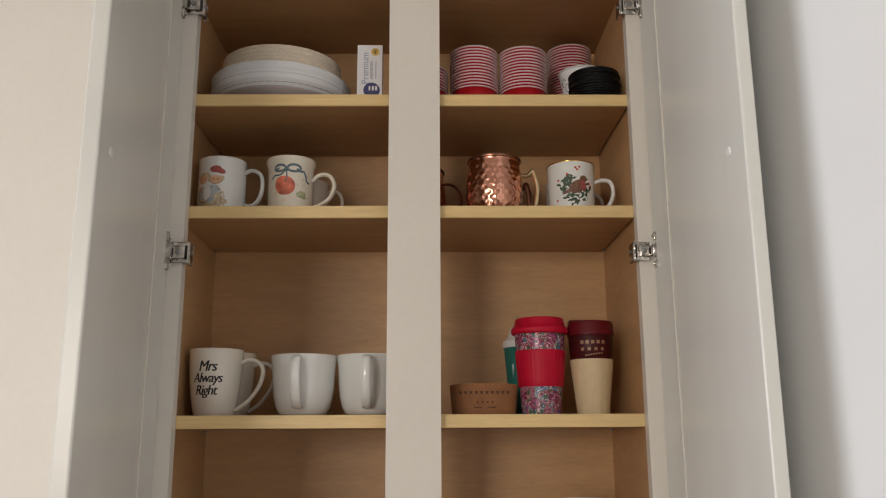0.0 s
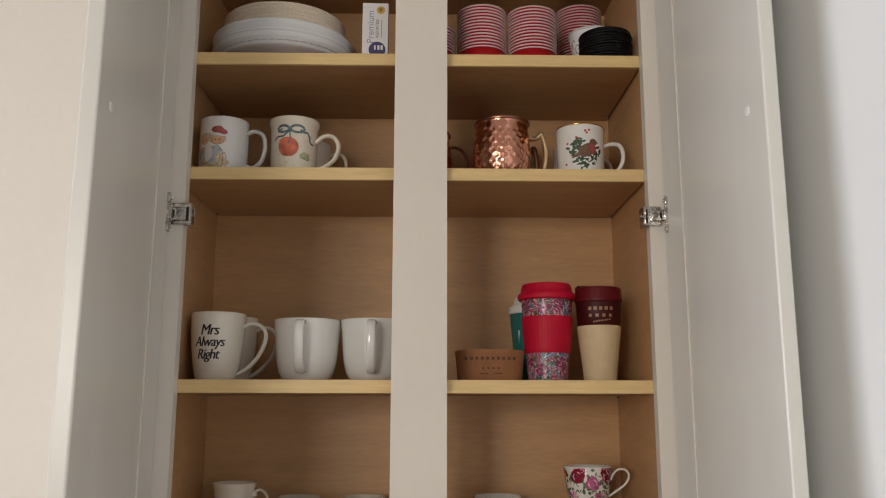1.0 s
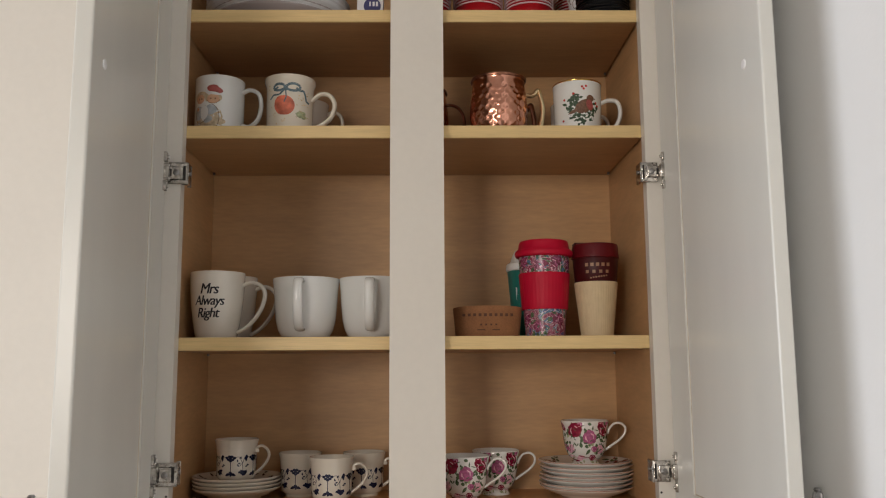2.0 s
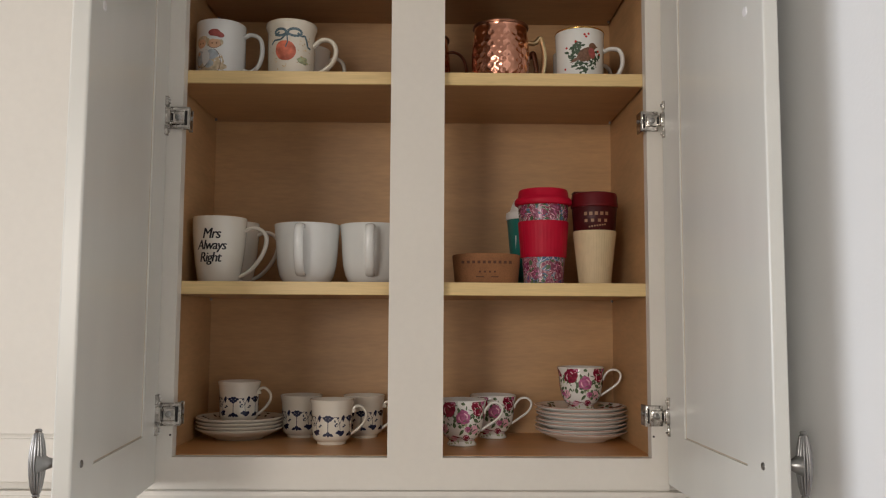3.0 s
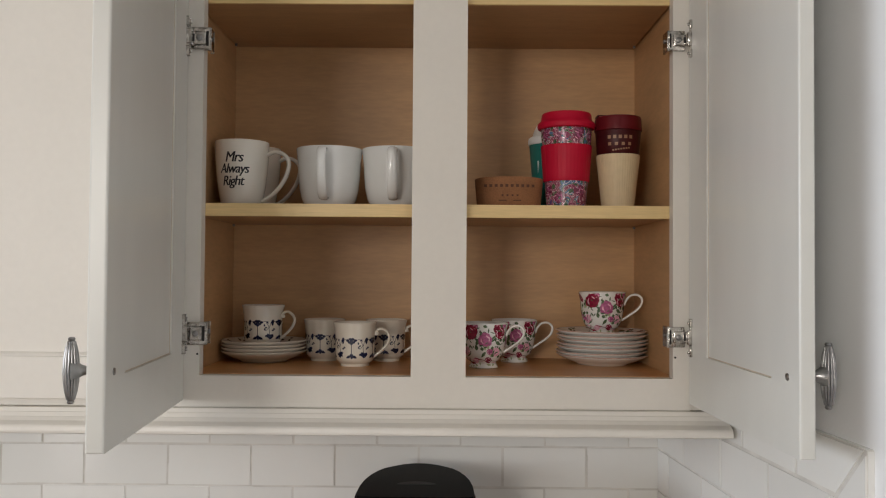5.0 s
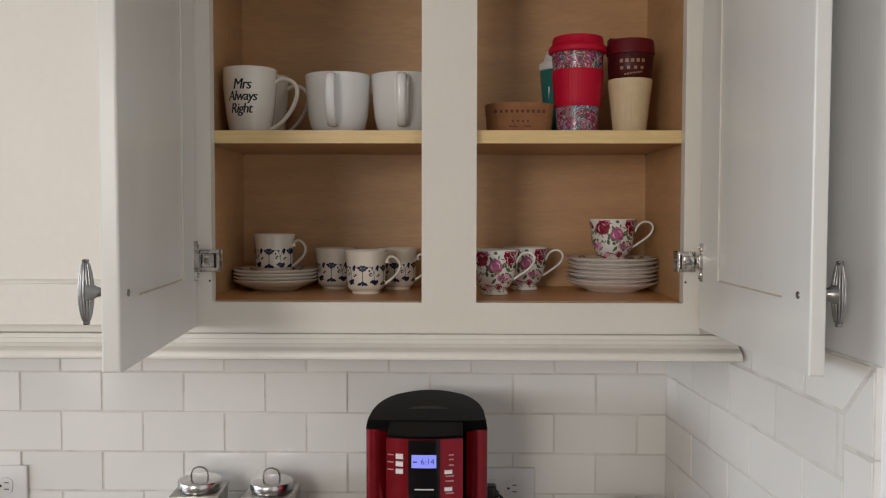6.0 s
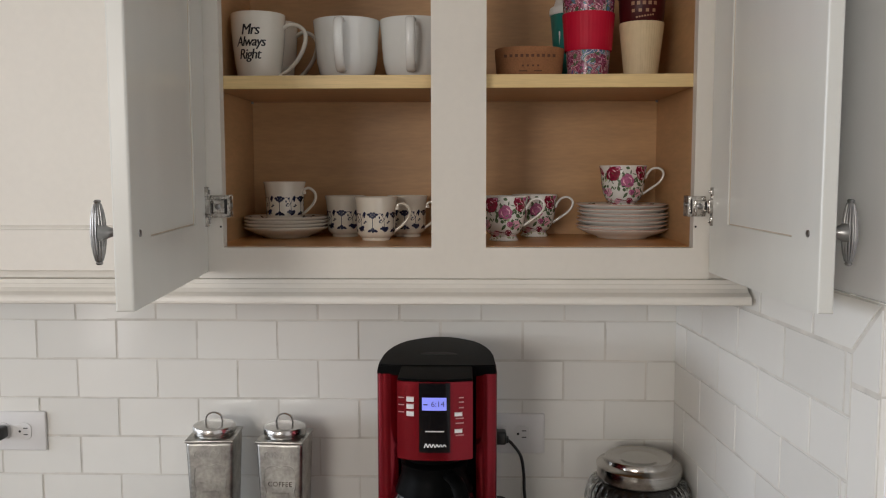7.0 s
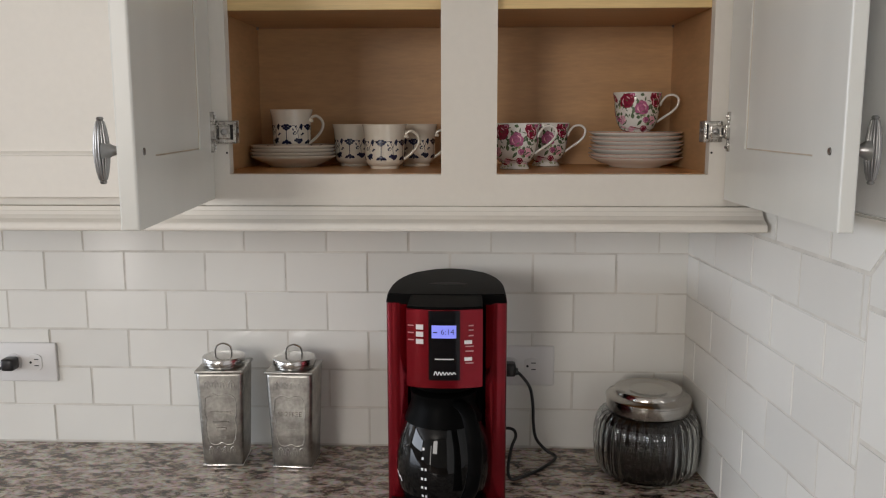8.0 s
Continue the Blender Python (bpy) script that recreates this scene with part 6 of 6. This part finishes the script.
for k in range(-5, 2):
    z0, z1 = max(JOINT_Z + k * ROW, COUNTER + 0.002), JOINT_Z + (k + 1) * ROW
    phase = 0.0265 if k % 2 else 0.0265 + COL / 2
    i = 3
    while True:
        y1 = min(phase + i * COL, WALL_Y - 0.001)
        y0 = max(phase + (i - 1) * COL, EDGE_Y)
        i -= 1
        if y1 <= EDGE_Y + 0.004:
            break
        if y1 - y0 < 0.008:
            continue
        lay(wall_right, side_pose(y1 - G, z0 + G, rng.uniform(-0.3, 0.3)), y1 - y0 - 2 * G, z1 - z0 - 2 * G)


def trim_piece(corners):
    """A flat border tile of the right wall, from (y, z) corners."""
    bm = bmesh.new()
    a = [bm.verts.new((wall_x(y), y, z)) for y, z in corners]
    b = [bm.verts.new((wall_x(y) - 0.0088, y, z)) for y, z in corners]
    n = len(a)
    for i in range(n):
        bm.faces.new((a[i], a[(i + 1) % n], b[(i + 1) % n], b[i]))
    bm.faces.new(a), bm.faces.new(b)
    bmesh.ops.bevel(bm, geom=[e for e in bm.edges if all(v in b for v in e.verts)], offset=0.0022, segments=3, affect="EDGES")
    return part("tile", bm, TILE, wall_right)


z0, z1 = EDGE_Z + G, TRIM_Z
for y1, y0 in ((0.317, 0.2570), (0.2570, 0.1032), (0.1032, -0.0506), (-0.0506, -0.2044)):
    if y0 < -0.03:
        trim_piece([(y1 - G, z0), (y0 + G, z0), (y0 + G, z1), (y1 - G, z1)])
    else:
        trim_piece([(y1 - G, z0), (y0 + G, z0), (y0 + G, 1.4), (y1 - G, 1.4)])
trim_piece([(-0.2044 - G, z0), (EDGE_Y + 0.0005, z0), (TRIM_Y + 0.0015, z1), (-0.2044 - G, z1)])
trim_piece([(EDGE_Y - G, z0 - 0.001), (EDGE_Y - G, 1.323), (TRIM_Y, 1.323), (TRIM_Y, z1 - 0.0015)])
z = 1.3205
while z > COUNTER + 0.02:
    lo = max(z - COL + 0.0022, COUNTER + 0.002)
    trim_piece([(EDGE_Y - G, z), (EDGE_Y - G, lo), (TRIM_Y, lo), (TRIM_Y, z)])
    z -= COL
